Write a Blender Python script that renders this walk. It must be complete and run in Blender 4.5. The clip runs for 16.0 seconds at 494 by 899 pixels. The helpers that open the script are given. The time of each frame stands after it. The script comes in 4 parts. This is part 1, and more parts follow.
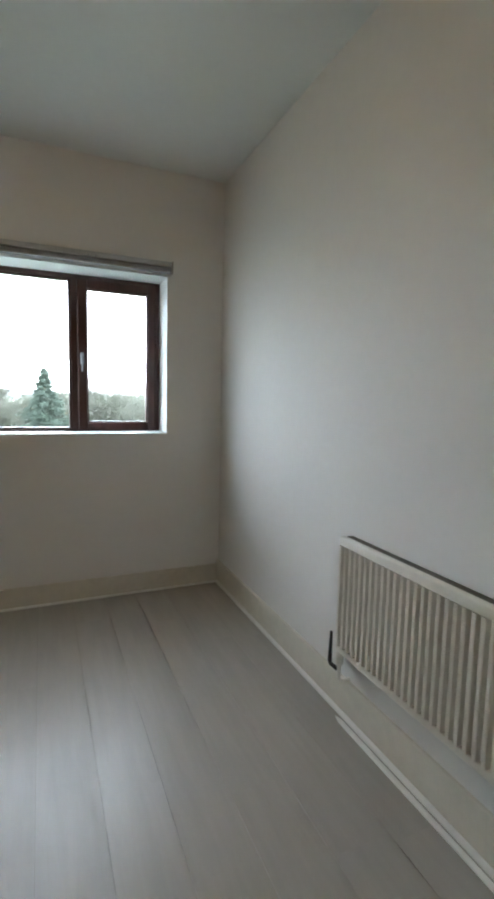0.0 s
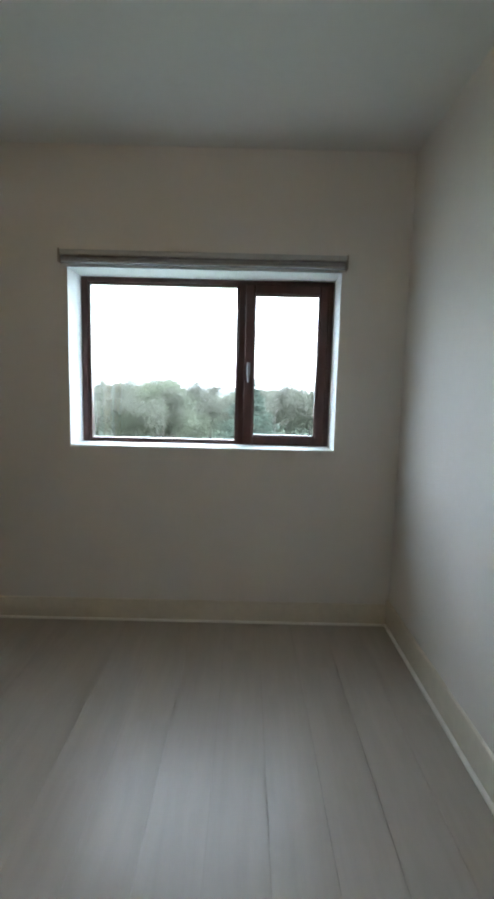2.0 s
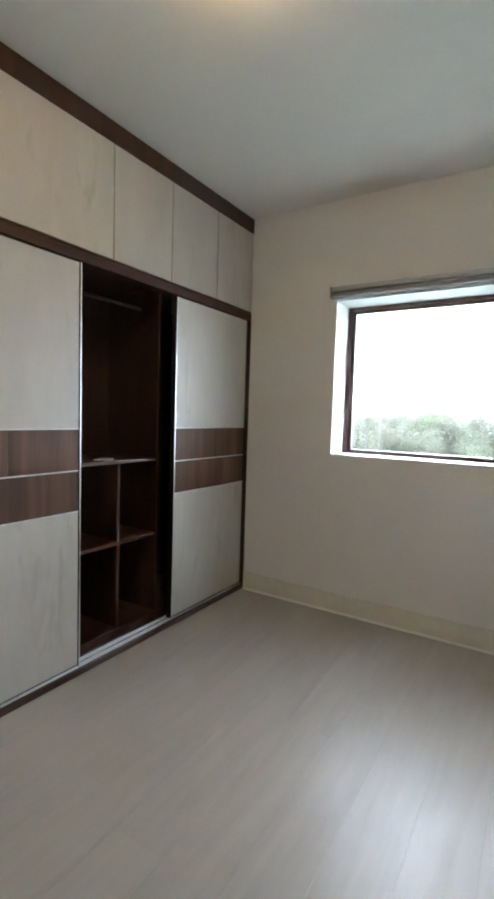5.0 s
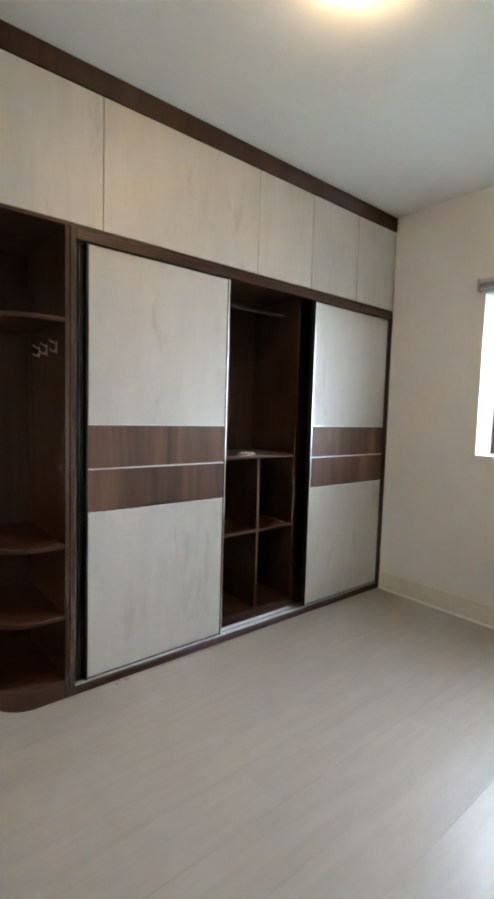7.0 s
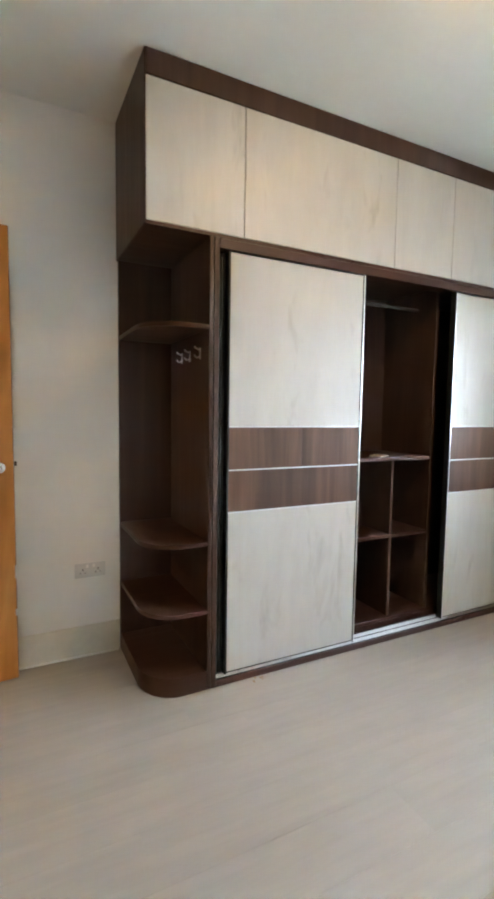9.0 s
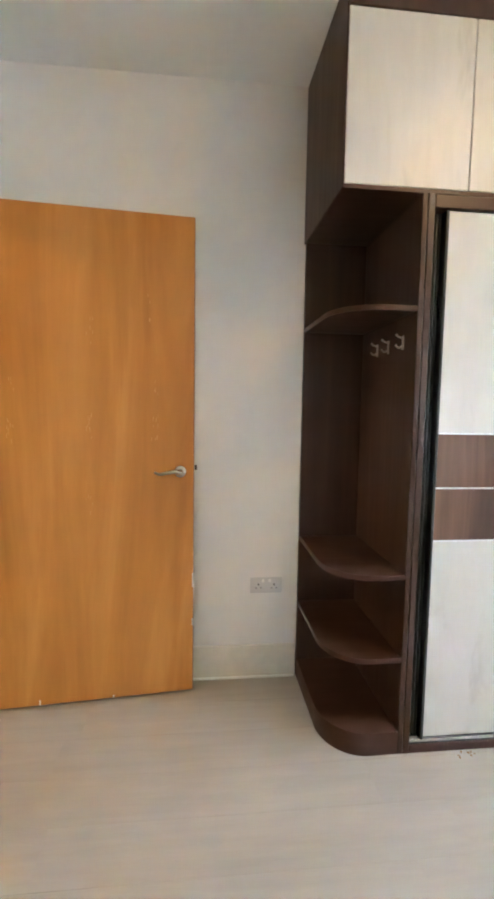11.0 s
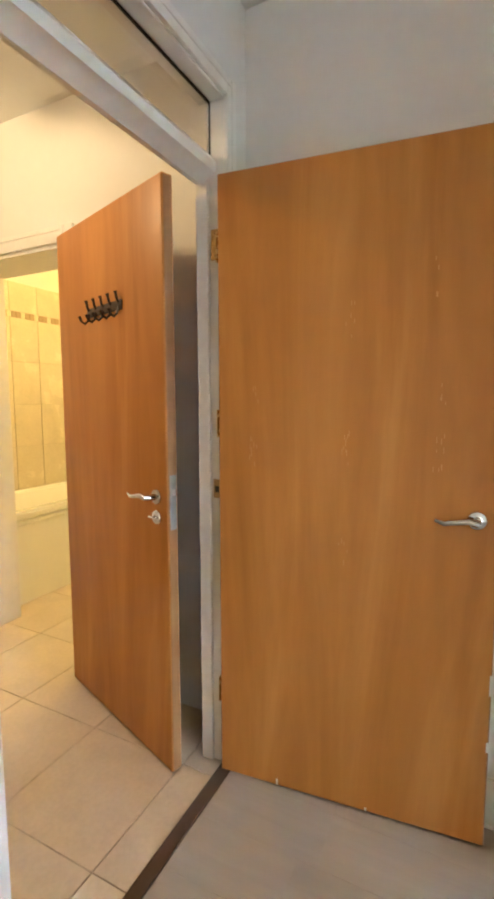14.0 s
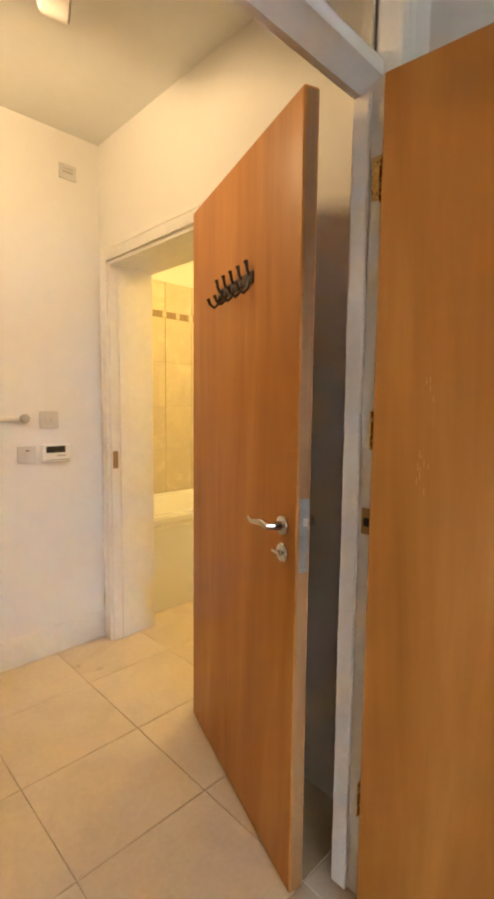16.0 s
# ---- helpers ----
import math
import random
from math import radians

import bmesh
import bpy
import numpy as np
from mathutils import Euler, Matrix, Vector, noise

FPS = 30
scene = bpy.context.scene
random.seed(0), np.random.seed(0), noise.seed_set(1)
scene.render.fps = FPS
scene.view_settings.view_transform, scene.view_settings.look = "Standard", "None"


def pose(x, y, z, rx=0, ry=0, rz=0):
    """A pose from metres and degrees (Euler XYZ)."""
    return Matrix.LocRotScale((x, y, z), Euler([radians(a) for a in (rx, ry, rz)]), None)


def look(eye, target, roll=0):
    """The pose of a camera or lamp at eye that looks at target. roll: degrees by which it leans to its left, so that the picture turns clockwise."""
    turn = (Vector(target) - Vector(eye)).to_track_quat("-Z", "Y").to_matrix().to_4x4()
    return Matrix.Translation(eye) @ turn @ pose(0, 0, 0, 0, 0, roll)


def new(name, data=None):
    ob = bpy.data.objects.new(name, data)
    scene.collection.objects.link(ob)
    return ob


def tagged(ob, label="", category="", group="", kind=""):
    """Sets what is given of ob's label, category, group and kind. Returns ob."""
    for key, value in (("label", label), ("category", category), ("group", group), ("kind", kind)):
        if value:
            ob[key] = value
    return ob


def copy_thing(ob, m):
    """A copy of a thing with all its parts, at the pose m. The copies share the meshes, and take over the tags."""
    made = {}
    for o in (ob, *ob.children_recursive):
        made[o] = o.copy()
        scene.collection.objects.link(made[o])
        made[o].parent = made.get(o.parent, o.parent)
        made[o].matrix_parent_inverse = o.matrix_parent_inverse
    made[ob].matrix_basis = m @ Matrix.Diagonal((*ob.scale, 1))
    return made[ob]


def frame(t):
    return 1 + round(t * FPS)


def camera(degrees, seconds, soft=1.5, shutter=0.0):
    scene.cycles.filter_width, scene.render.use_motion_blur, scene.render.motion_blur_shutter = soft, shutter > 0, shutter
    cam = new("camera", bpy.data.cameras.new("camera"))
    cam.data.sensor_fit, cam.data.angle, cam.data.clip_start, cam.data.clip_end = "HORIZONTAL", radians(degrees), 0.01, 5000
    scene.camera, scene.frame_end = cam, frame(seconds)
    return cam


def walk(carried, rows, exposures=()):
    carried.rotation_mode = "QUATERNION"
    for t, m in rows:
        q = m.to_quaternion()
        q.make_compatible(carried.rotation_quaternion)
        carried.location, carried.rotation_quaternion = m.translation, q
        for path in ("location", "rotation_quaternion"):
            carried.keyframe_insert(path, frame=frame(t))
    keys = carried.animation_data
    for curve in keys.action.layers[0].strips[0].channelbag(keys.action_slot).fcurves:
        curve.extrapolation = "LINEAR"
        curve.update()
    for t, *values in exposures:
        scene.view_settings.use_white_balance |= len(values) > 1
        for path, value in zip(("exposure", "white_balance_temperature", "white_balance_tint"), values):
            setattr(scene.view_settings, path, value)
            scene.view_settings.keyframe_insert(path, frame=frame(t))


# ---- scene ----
cam = camera(55.2, 16.0, soft=3.5)
PATH = [
    (0, (1.908, 0.856, 1.235), (2.704, 2.678, 1.025), 1.3),
    (0.5, (1.965, 0.957, 1.242), (2.612, 2.836, 1.02), 1.1),
    (1, (2.009, 1.077, 1.279), (2.489, 3.005, 1.046), 1.6),
    (1.5, (2.016, 1.129, 1.289), (2.347, 3.088, 1.06), 1.8),
    (2, (2.144, 1.174, 1.329), (2.149, 3.16, 1.087), 1.4),
    (2.5, (2.202, 1.203, 1.283), (1.922, 3.174, 1.099), 1.9),
    (3, (2.262, 1.203, 1.273), (1.774, 3.136, 1.109), 1.6),
    (3.5, (2.3, 1.172, 1.263), (1.636, 3.055, 1.132), 1.8),
    (4, (2.307, 1.087, 1.248), (1.483, 2.905, 1.114), 1.8),
    (4.5, (2.315, 1.011, 1.242), (1.382, 2.775, 1.108), 1.7),
    (5, (2.317, 0.965, 1.243), (1.254, 2.653, 1.099), 1.8),
    (5.2, (2.329, 0.962, 1.218), (1.199, 2.607, 1.088), 1.6),
    (7.3, (2.501, 0.895, 1.229), (0.917, 2.106, 1.062), 1.6),
    (7.5, (2.508, 0.89, 1.238), (0.893, 2.057, 1.065), 1.5),
    (8, (2.506, 0.878, 1.234), (0.817, 1.935, 1.06), 1.4),
    (8.2, (2.487, 0.862, 1.235), (0.781, 1.891, 1.057), 1.2),
    (10.3, (2.214, 0.77, 1.202), (0.289, 1.289, 1.046), 1.0),
    (10.5, (2.173, 0.774, 1.224), (0.23, 1.212, 1.051), 0.9),
    (11, (2.076, 0.83, 1.237), (0.095, 1.04, 1.06), 0.9),
    (11.5, (2.015, 0.875, 1.249), (0.024, 0.866, 1.069), 0.9),
    (12, (1.939, 0.875, 1.262), (-0.044, 0.714, 1.061), 0.7),
    (12.5, (1.816, 0.854, 1.265), (-0.148, 0.536, 1.062), 0.9),
    (13, (1.726, 0.811, 1.283), (-0.203, 0.328, 1.068), 0.9),
    (13.5, (1.655, 0.787, 1.285), (-0.222, 0.13, 1.068), 0.2),
    (14, (1.52, 0.768, 1.294), (-0.257, -0.126, 1.089), -0.1),
    (14.5, (1.409, 0.784, 1.287), (-0.248, -0.321, 1.106), 0.2),
    (15, (1.344, 0.768, 1.272), (-0.227, -0.457, 1.092), 0.4),
    (15.5, (1.246, 0.682, 1.268), (-0.236, -0.648, 1.087), 0.7),
    (16, (1.149, 0.572, 1.274), (-0.24, -0.855, 1.091), 0.6),
]
EXPOSURES = [
    (0.0, 4.55, 6350, 5),
    (1.0, 4.2, 6250, 4),
    (2.0, 4.3, 6200, 4),
    (3.0, 4.45, 6200, 4),
    (4.0, 4.7, 6250, 6),
    (5.0, 5.2, 6300, 7),
    (8.0, 5.9, 6150, 7),
    (10.5, 6.6, 6150, 8),
    (11.5, 6.65, 5880, 8),
    (12.5, 6.7, 5450, 4),
    (13.5, 6.4, 5700, 8),
    (14.5, 6.12, 6500, 15),
    (16.0, 6.02, 6600, 15),
]
walk(cam, [(t, look(eye, target, roll)) for t, eye, target, roll in PATH], EXPOSURES)

# ---- world and lights ----
world = bpy.data.worlds.new("sky")
scene.world = world
world.use_nodes = True
wn = world.node_tree.nodes
sky = wn.new("ShaderNodeTexSky")
sky.sky_type = "NISHITA"
sky.sun_disc = False
sky.sun_elevation, sky.sun_rotation = radians(38), radians(200)
sky.air_density, sky.dust_density, sky.ozone_density = 1.0, 1.5, 1.0
wn["Background"].inputs["Strength"].default_value = 0.15
# an even cloud layer over the sky
wtc, wnoise, wramp, wmix = (wn.new(k) for k in ("ShaderNodeTexCoord", "ShaderNodeTexNoise", "ShaderNodeValToRGB", "ShaderNodeMix"))
wnoise.inputs["Scale"].default_value, wnoise.inputs["Detail"].default_value = 2.2, 4
wramp.color_ramp.elements[0].color, wramp.color_ramp.elements[1].color = (4.35, 4.9, 5.65, 1), (5.85, 6.4, 7.1, 1)
wmix.data_type = "RGBA"
wmix.inputs[0].default_value = 0.85
for a, b in ((wtc.outputs["Generated"], wnoise.inputs["Vector"]), (wnoise.outputs["Fac"], wramp.inputs[0]), (sky.outputs[0], wmix.inputs[6]),
             (wramp.outputs[0], wmix.inputs[7]), (wmix.outputs[2], wn["Background"].inputs["Color"])):
    world.node_tree.links.new(a, b)


def lamp(name, kind, place, power, colour, size, target=None):
    data = bpy.data.lights.new(name, kind)
    data.energy, data.color = power, colour
    if kind == "SUN":
        data.angle = radians(size)
    else:
        data.shadow_soft_size = size
    ob = new(name, data)
    ob.matrix_world = look(place, target) if target else pose(*place)
    return ob


# overcast: a weak, wide sun from behind the building
lamp("sun", "SUN", (20, -60, 50), 0.5, (1.0, 0.97, 0.93), 20, (0, 0, 0))
hall_spot = lamp("hall_spot_light", "SPOT", (0.78, -0.98, 2.40), 0.44, (1.0, 0.71, 0.36), 0.10, (0.30, -1.70, 0.60))
hall_spot.data.spot_size, hall_spot.data.spot_blend = radians(180), 0.12
lamp("bathroom_light", "POINT", (-1.15, -1.35, 2.35), 0.34, (1.0, 0.69, 0.11), 0.06)

# ---- materials ----


def nodes_of(name, rough, metal=0.0):
    m = bpy.data.materials.new(name)
    m.use_nodes = True
    nt = m.node_tree
    b = nt.nodes["Principled BSDF"]
    b.inputs["Roughness"].default_value = rough
    b.inputs["Metallic"].default_value = metal
    return m, nt, b


def coords(nt, scale, shift=False):
    tc, mp = nt.nodes.new("ShaderNodeTexCoord"), nt.nodes.new("ShaderNodeMapping")
    mp.inputs["Scale"].default_value = scale
    nt.links.new(tc.outputs["Object"], mp.inputs["Vector"])
    if shift:
        info, mul = nt.nodes.new("ShaderNodeObjectInfo"), nt.nodes.new("ShaderNodeMath")
        mul.operation = "MULTIPLY"
        mul.inputs[1].default_value = 37.0
        nt.links.new(info.outputs["Random"], mul.inputs[0])
        nt.links.new(mul.outputs[0], mp.inputs["Location"])
    return mp.outputs[0]


def noise_tex(nt, vec, scale, detail=4.0, rough=0.55, distort=0.0):
    n = nt.nodes.new("ShaderNodeTexNoise")
    n.inputs["Scale"].default_value, n.inputs["Detail"].default_value = scale, detail
    n.inputs["Roughness"].default_value, n.inputs["Distortion"].default_value = rough, distort
    nt.links.new(vec, n.inputs["Vector"])
    return n.outputs["Fac"]


def ramp(nt, fac, *stops):
    r = nt.nodes.new("ShaderNodeValToRGB")
    e = r.color_ramp.elements
    while len(e) < len(stops):
        e.new(0.5)
    for el, (p, c) in zip(e, stops):
        el.position, el.color = p, (*c, 1)
    nt.links.new(fac, r.inputs[0])
    return r.outputs[0]


def mix(nt, kind, fac, a, b):
    n = nt.nodes.new("ShaderNodeMix")
    n.data_type, n.blend_type = "RGBA", kind
    for sock, v in ((0, fac), (6, a), (7, b)):
        if hasattr(v, "links"):
            nt.links.new(v, n.inputs[sock])
        else:
            n.inputs[sock].default_value = v
    return n.outputs[2]


def bump(nt, b, height, strength, dist):
    n = nt.nodes.new("ShaderNodeBump")
    n.inputs["Strength"].default_value, n.inputs["Distance"].default_value = strength, dist
    nt.links.new(height, n.inputs["Height"])
    nt.links.new(n.outputs[0], b.inputs["Normal"])


def dim(c, k):
    return tuple(v * k for v in c)


def paint(name, colour, rough=0.6, vary=0.06, relief=0.12, grain=320.0, metal=0.0):
    """A painted or plain surface: faint patches, a fine tooth."""
    m, nt, b = nodes_of(name, rough, metal)
    v = coords(nt, (1, 1, 1))
    big = noise_tex(nt, v, 1.7, 3)
    small = noise_tex(nt, v, 24, 3)
    c1 = ramp(nt, big, (0.3, dim(colour, 1 - vary)), (0.7, colour))
    c2 = ramp(nt, small, (0.3, (1 - vary, 1 - vary, 1 - vary)), (0.7, (1, 1, 1)))
    nt.links.new(mix(nt, "MULTIPLY", 1.0, c1, c2), b.inputs["Base Color"])
    r = ramp(nt, big, (0.3, (rough * 0.88,) * 3), (0.7, (min(1, rough * 1.1),) * 3))
    nt.links.new(r, b.inputs["Roughness"])
    if relief:
        bump(nt, b, noise_tex(nt, v, grain, 2), relief, 0.002)
    return m


def wood(name, dark, mid, light, scale, rough=0.45, blotch=0.25, shift=False, cathedral=0.0, relief=0.08):
    """Veneer or laminate: scale is small along the grain."""
    m, nt, b = nodes_of(name, rough)
    v = coords(nt, scale, shift)
    fine = noise_tex(nt, v, 6.0, 7, 0.62, 0.4)
    wide = noise_tex(nt, v, 1.1, 4, 0.55, 0.8 + cathedral)
    c = ramp(nt, wide, (0.25, dark), (0.5, mid), (0.75, light))
    f = ramp(nt, fine, (0.3, (1 - blotch,) * 3), (0.7, (1.0, 1.0, 1.0)))
    nt.links.new(mix(nt, "MULTIPLY", 1.0, c, f), b.inputs["Base Color"])
    nt.links.new(ramp(nt, fine, (0.2, (rough * 1.15,) * 3), (0.8, (rough * 0.85,) * 3)), b.inputs["Roughness"])
    bump(nt, b, fine, relief, 0.0015)
    return m


def metal(name, colour, rough):
    m, nt, b = nodes_of(name, rough, 1.0)
    v = coords(nt, (1, 1, 1))
    nt.links.new(ramp(nt, noise_tex(nt, v, 40, 3), (0.3, dim(colour, 0.85)), (0.7, colour)), b.inputs["Base Color"])
    nt.links.new(ramp(nt, noise_tex(nt, v, 90, 3), (0.3, (rough * 0.7,) * 3), (0.7, (rough * 1.3,) * 3)), b.inputs["Roughness"])
    return m


def glowing(name, colour, strength):
    m, nt, b = nodes_of(name, 0.5)
    b.inputs["Base Color"].default_value = (*colour, 1)
    b.inputs["Emission Color"].default_value = (*colour, 1)
    b.inputs["Emission Strength"].default_value = strength
    return m


def clear_glass(name, tint):
    m, nt, b = nodes_of(name, 0.02)
    b.inputs["Base Color"].default_value = (*tint, 1)
    b.inputs["Transmission Weight"].default_value = 1.0
    b.inputs["IOR"].default_value = 1.45
    return m


WALL = paint("warm_white_wall_paint", (0.77, 0.747, 0.712), 0.75, 0.02, 0.07, 260)
CEIL = paint("white_ceiling_paint", (0.80, 0.80, 0.77), 0.85, 0.02, 0.07, 220)
REVEAL = paint("white_reveal_paint", (0.86, 0.87, 0.87), 0.5, 0.03, 0.08)
SKIRT = paint("cream_satin_wood_paint", (0.745, 0.695, 0.595), 0.42, 0.08, 0.05)
BEAD = paint("white_bead_paint", (0.88, 0.86, 0.82), 0.4, 0.06, 0.05)
GLOSS = paint("white_satin_frame_paint", (0.80, 0.77, 0.72), 0.38, 0.06, 0.05)
LAMINATE = wood("grey_oak_laminate", (0.395, 0.362, 0.322), (0.415, 0.380, 0.338), (0.435, 0.400, 0.356), (4, 0.4, 4), 0.40, 0.10, True, 0.5, 0.012)
GROOVE = paint("floor_joint_dark", (0.30, 0.27, 0.235), 0.8, 0.1, 0.0)
OAK = wood("orange_oak_veneer", (0.395, 0.146, 0.023), (0.495, 0.199, 0.037), (0.59, 0.262, 0.060), (2.9, 2.9, 0.34), 0.43, 0.11, False, 1.7, 0.025)
FLECK = paint("pale_oak_fleck", (0.57, 0.262, 0.068), 0.4, 0.05, 0.0)
OAK_EDGE = wood("oak_edge_lipping", (0.30, 0.14, 0.05), (0.36, 0.18, 0.07), (0.42, 0.22, 0.09), (9, 9, 0.5), 0.45, 0.2)
WENGE = wood("dark_walnut_board", (0.040, 0.019, 0.012), (0.055, 0.026, 0.017), (0.076, 0.037, 0.025), (6, 6, 0.5), 0.42, 0.14, False, 0.3, 0.03)
WENGE_FLAT = wood("dark_walnut_shelf", (0.044, 0.019, 0.012), (0.061, 0.027, 0.017), (0.080, 0.037, 0.024), (6, 0.6, 6), 0.40, 0.14, False, 0.3, 0.03)
STRIPE = wood("walnut_stripe", (0.058, 0.028, 0.017), (0.112, 0.055, 0.033), (0.235, 0.122, 0.072), (4.2, 4.2, 0.25), 0.42, 0.30, True, 0.2, 0.03)


def bleached_oak(name):
    """Pale oak laminate: soft cloudy grain, and sparse grey-brown smudges drawn out along it."""
    m, nt, b = nodes_of(name, 0.40)
    v = coords(nt, (2.6, 2.6, 0.65), True)
    wide = noise_tex(nt, v, 1.1, 4, 0.55, 0.9)
    fine = noise_tex(nt, v, 7.0, 6, 0.6, 0.4)
    smudge = noise_tex(nt, coords(nt, (5.0, 5.0, 1.5), True), 1.7, 3, 0.6, 0.5)
    c = ramp(nt, wide, (0.25, (0.455, 0.43, 0.39)), (0.5, (0.51, 0.485, 0.445)), (0.75, (0.545, 0.52, 0.48)))
    f = ramp(nt, fine, (0.3, (0.94, 0.935, 0.93)), (0.7, (1.0, 1.0, 1.0)))
    k = ramp(nt, smudge, (0.60, (1.0, 1.0, 1.0)), (0.78, (0.80, 0.775, 0.75)))
    nt.links.new(mix(nt, "MULTIPLY", 1.0, mix(nt, "MULTIPLY", 1.0, c, f), k), b.inputs["Base Color"])
    nt.links.new(ramp(nt, fine, (0.2, (0.46,) * 3), (0.8, (0.36,) * 3)), b.inputs["Roughness"])
    bump(nt, b, fine, 0.02, 0.0015)
    return m


PALE = bleached_oak("bleached_oak_panel")
LAMINATE.node_tree.nodes["Principled BSDF"].inputs["Specular IOR Level"].default_value = 0.68
for m in (OAK, WENGE, WENGE_FLAT, STRIPE):
    m.node_tree.nodes["Principled BSDF"].inputs["Specular IOR Level"].default_value = 0.32
BLACK = paint("black_aluminium", (0.018, 0.022, 0.022), 0.32, 0.15, 0.0)
CHROME = metal("chrome", (0.62, 0.61, 0.60), 0.08)
SATIN = metal("satin_aluminium", (0.72, 0.72, 0.72), 0.45)
METALGREY = metal("dull_steel", (0.42, 0.43, 0.45), 0.5)
AGED = metal("aged_brass", (0.36, 0.25, 0.13), 0.45)
BRASS = metal("brass", (0.72, 0.50, 0.22), 0.25)
IRON = paint("dark_bronze_iron", (0.045, 0.022, 0.016), 0.4, 0.2, 0.1)
RAD = paint("cream_radiator_enamel", (0.76, 0.72, 0.64), 0.32, 0.04, 0.0)
# Radiator metal darkened to hold the shade of the gap at the wall.
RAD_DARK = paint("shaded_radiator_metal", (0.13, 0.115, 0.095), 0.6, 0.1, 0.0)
FRAME = wood("dark_rosewood_foil", (0.05, 0.018, 0.014), (0.075, 0.027, 0.021), (0.10, 0.04, 0.03), (9, 9, 0.7), 0.32, 0.25)
RUBBER = paint("black_rubber", (0.015, 0.015, 0.016), 0.6, 0.2, 0.0)
GLASS = clear_glass("window_glass", (0.97, 0.99, 0.985))
BLIND = paint("grey_blind_fabric", (0.30, 0.31, 0.33), 0.8, 0.1, 0.2, 500)
FASCIA = paint("pale_grey_blind_rail", (0.52, 0.54, 0.56), 0.4, 0.05, 0.0)
PLASTIC = paint("white_plastic", (0.80, 0.78, 0.74), 0.35, 0.03, 0.0)
PLATE = paint("grey_white_plate_plastic", (0.60, 0.59, 0.57), 0.35, 0.03, 0.0)
GREYP = paint("grey_plastic", (0.42, 0.38, 0.33), 0.4, 0.05, 0.0)
SOCKET_DARK = paint("socket_slot_dark", (0.10, 0.095, 0.09), 0.6, 0.05, 0.0)
DISPLAY = paint("dark_display", (0.035, 0.03, 0.022), 0.15, 0.05, 0.0)
THRESH = paint("brown_threshold_strip", (0.10, 0.065, 0.045), 0.4, 0.2, 0.1)
GROUT_PALE = paint("pale_wall_grout", (0.60, 0.53, 0.40), 0.9, 0.1, 0.1)
GROUT = paint("brown_grout", (0.49, 0.40, 0.31), 0.9, 0.15, 0.2)
CARD = paint("white_card", (0.8, 0.78, 0.74), 0.7, 0.05, 0.0)
TUB = paint("white_bath_acrylic", (0.84, 0.84, 0.80), 0.15, 0.02, 0.0)
BULB = glowing("lit_warm_glass", (1.0, 0.66, 0.33), 1.3)
BARK = paint("tree_bark", (0.045, 0.042, 0.035), 0.95, 0.3, 0.5, 20)
ROOF = paint("slate_roof", (0.12, 0.12, 0.13), 0.8, 0.2, 0.3, 8)
RENDERED = paint("white_house_render", (0.74, 0.73, 0.70), 0.85, 0.1, 0.2, 20)
FARGLASS = paint("far_window_glass", (0.05, 0.06, 0.07), 0.1, 0.1, 0.0)


def tile_stone(name, base, rough):
    m, nt, b = nodes_of(name, rough)
    v = coords(nt, (1, 1, 1), True)
    cloud = noise_tex(nt, v, 3.2, 6, 0.6, 0.9)
    speck = noise_tex(nt, v, 60, 4, 0.6)
    c = ramp(nt, cloud, (0.28, dim(base, 0.88)), (0.5, base), (0.74, dim(base, 1.08)))
    s = ramp(nt, speck, (0.3, (0.93, 0.92, 0.90)), (0.65, (1, 1, 1)))
    nt.links.new(mix(nt, "MULTIPLY", 1.0, c, s), b.inputs["Base Color"])
    nt.links.new(ramp(nt, cloud, (0.3, (rough * 0.8,) * 3), (0.7, (rough * 1.2,) * 3)), b.inputs["Roughness"])
    bump(nt, b, speck, 0.06, 0.001)
    return m


TILE = tile_stone("beige_stone_tile", (0.665, 0.565, 0.445), 0.34)
WTILE = tile_stone("cream_wall_tile", (0.66, 0.58, 0.44), 0.25)
MOSAIC = tile_stone("brown_mosaic_tile", (0.34, 0.24, 0.14), 0.3)


def leaf_mat(name, a, b_):
    m, nt, b = nodes_of(name, 0.7)
    g = nt.nodes.new("ShaderNodeNewGeometry")
    v = coords(nt, (1, 1, 1), True)
    c = ramp(nt, g.outputs["Random Per Island"], (0.0, a), (1.0, b_))
    d = ramp(nt, noise_tex(nt, v, 0.5, 3), (0.3, (0.7, 0.75, 0.7)), (0.7, (1, 1, 1)))
    col = mix(nt, "MULTIPLY", 1.0, c, d)
    nt.links.new(col, b.inputs["Base Color"])
    b.inputs["Specular IOR Level"].default_value = 0.05
    thin, both = nt.nodes.new("ShaderNodeBsdfTranslucent"), nt.nodes.new("ShaderNodeMixShader")
    nt.links.new(col, thin.inputs["Color"])
    both.inputs[0].default_value = 0.5
    nt.links.new(b.outputs[0], both.inputs[1])
    nt.links.new(thin.outputs[0], both.inputs[2])
    nt.links.new(both.outputs[0], nt.nodes["Material Output"].inputs["Surface"])
    return m


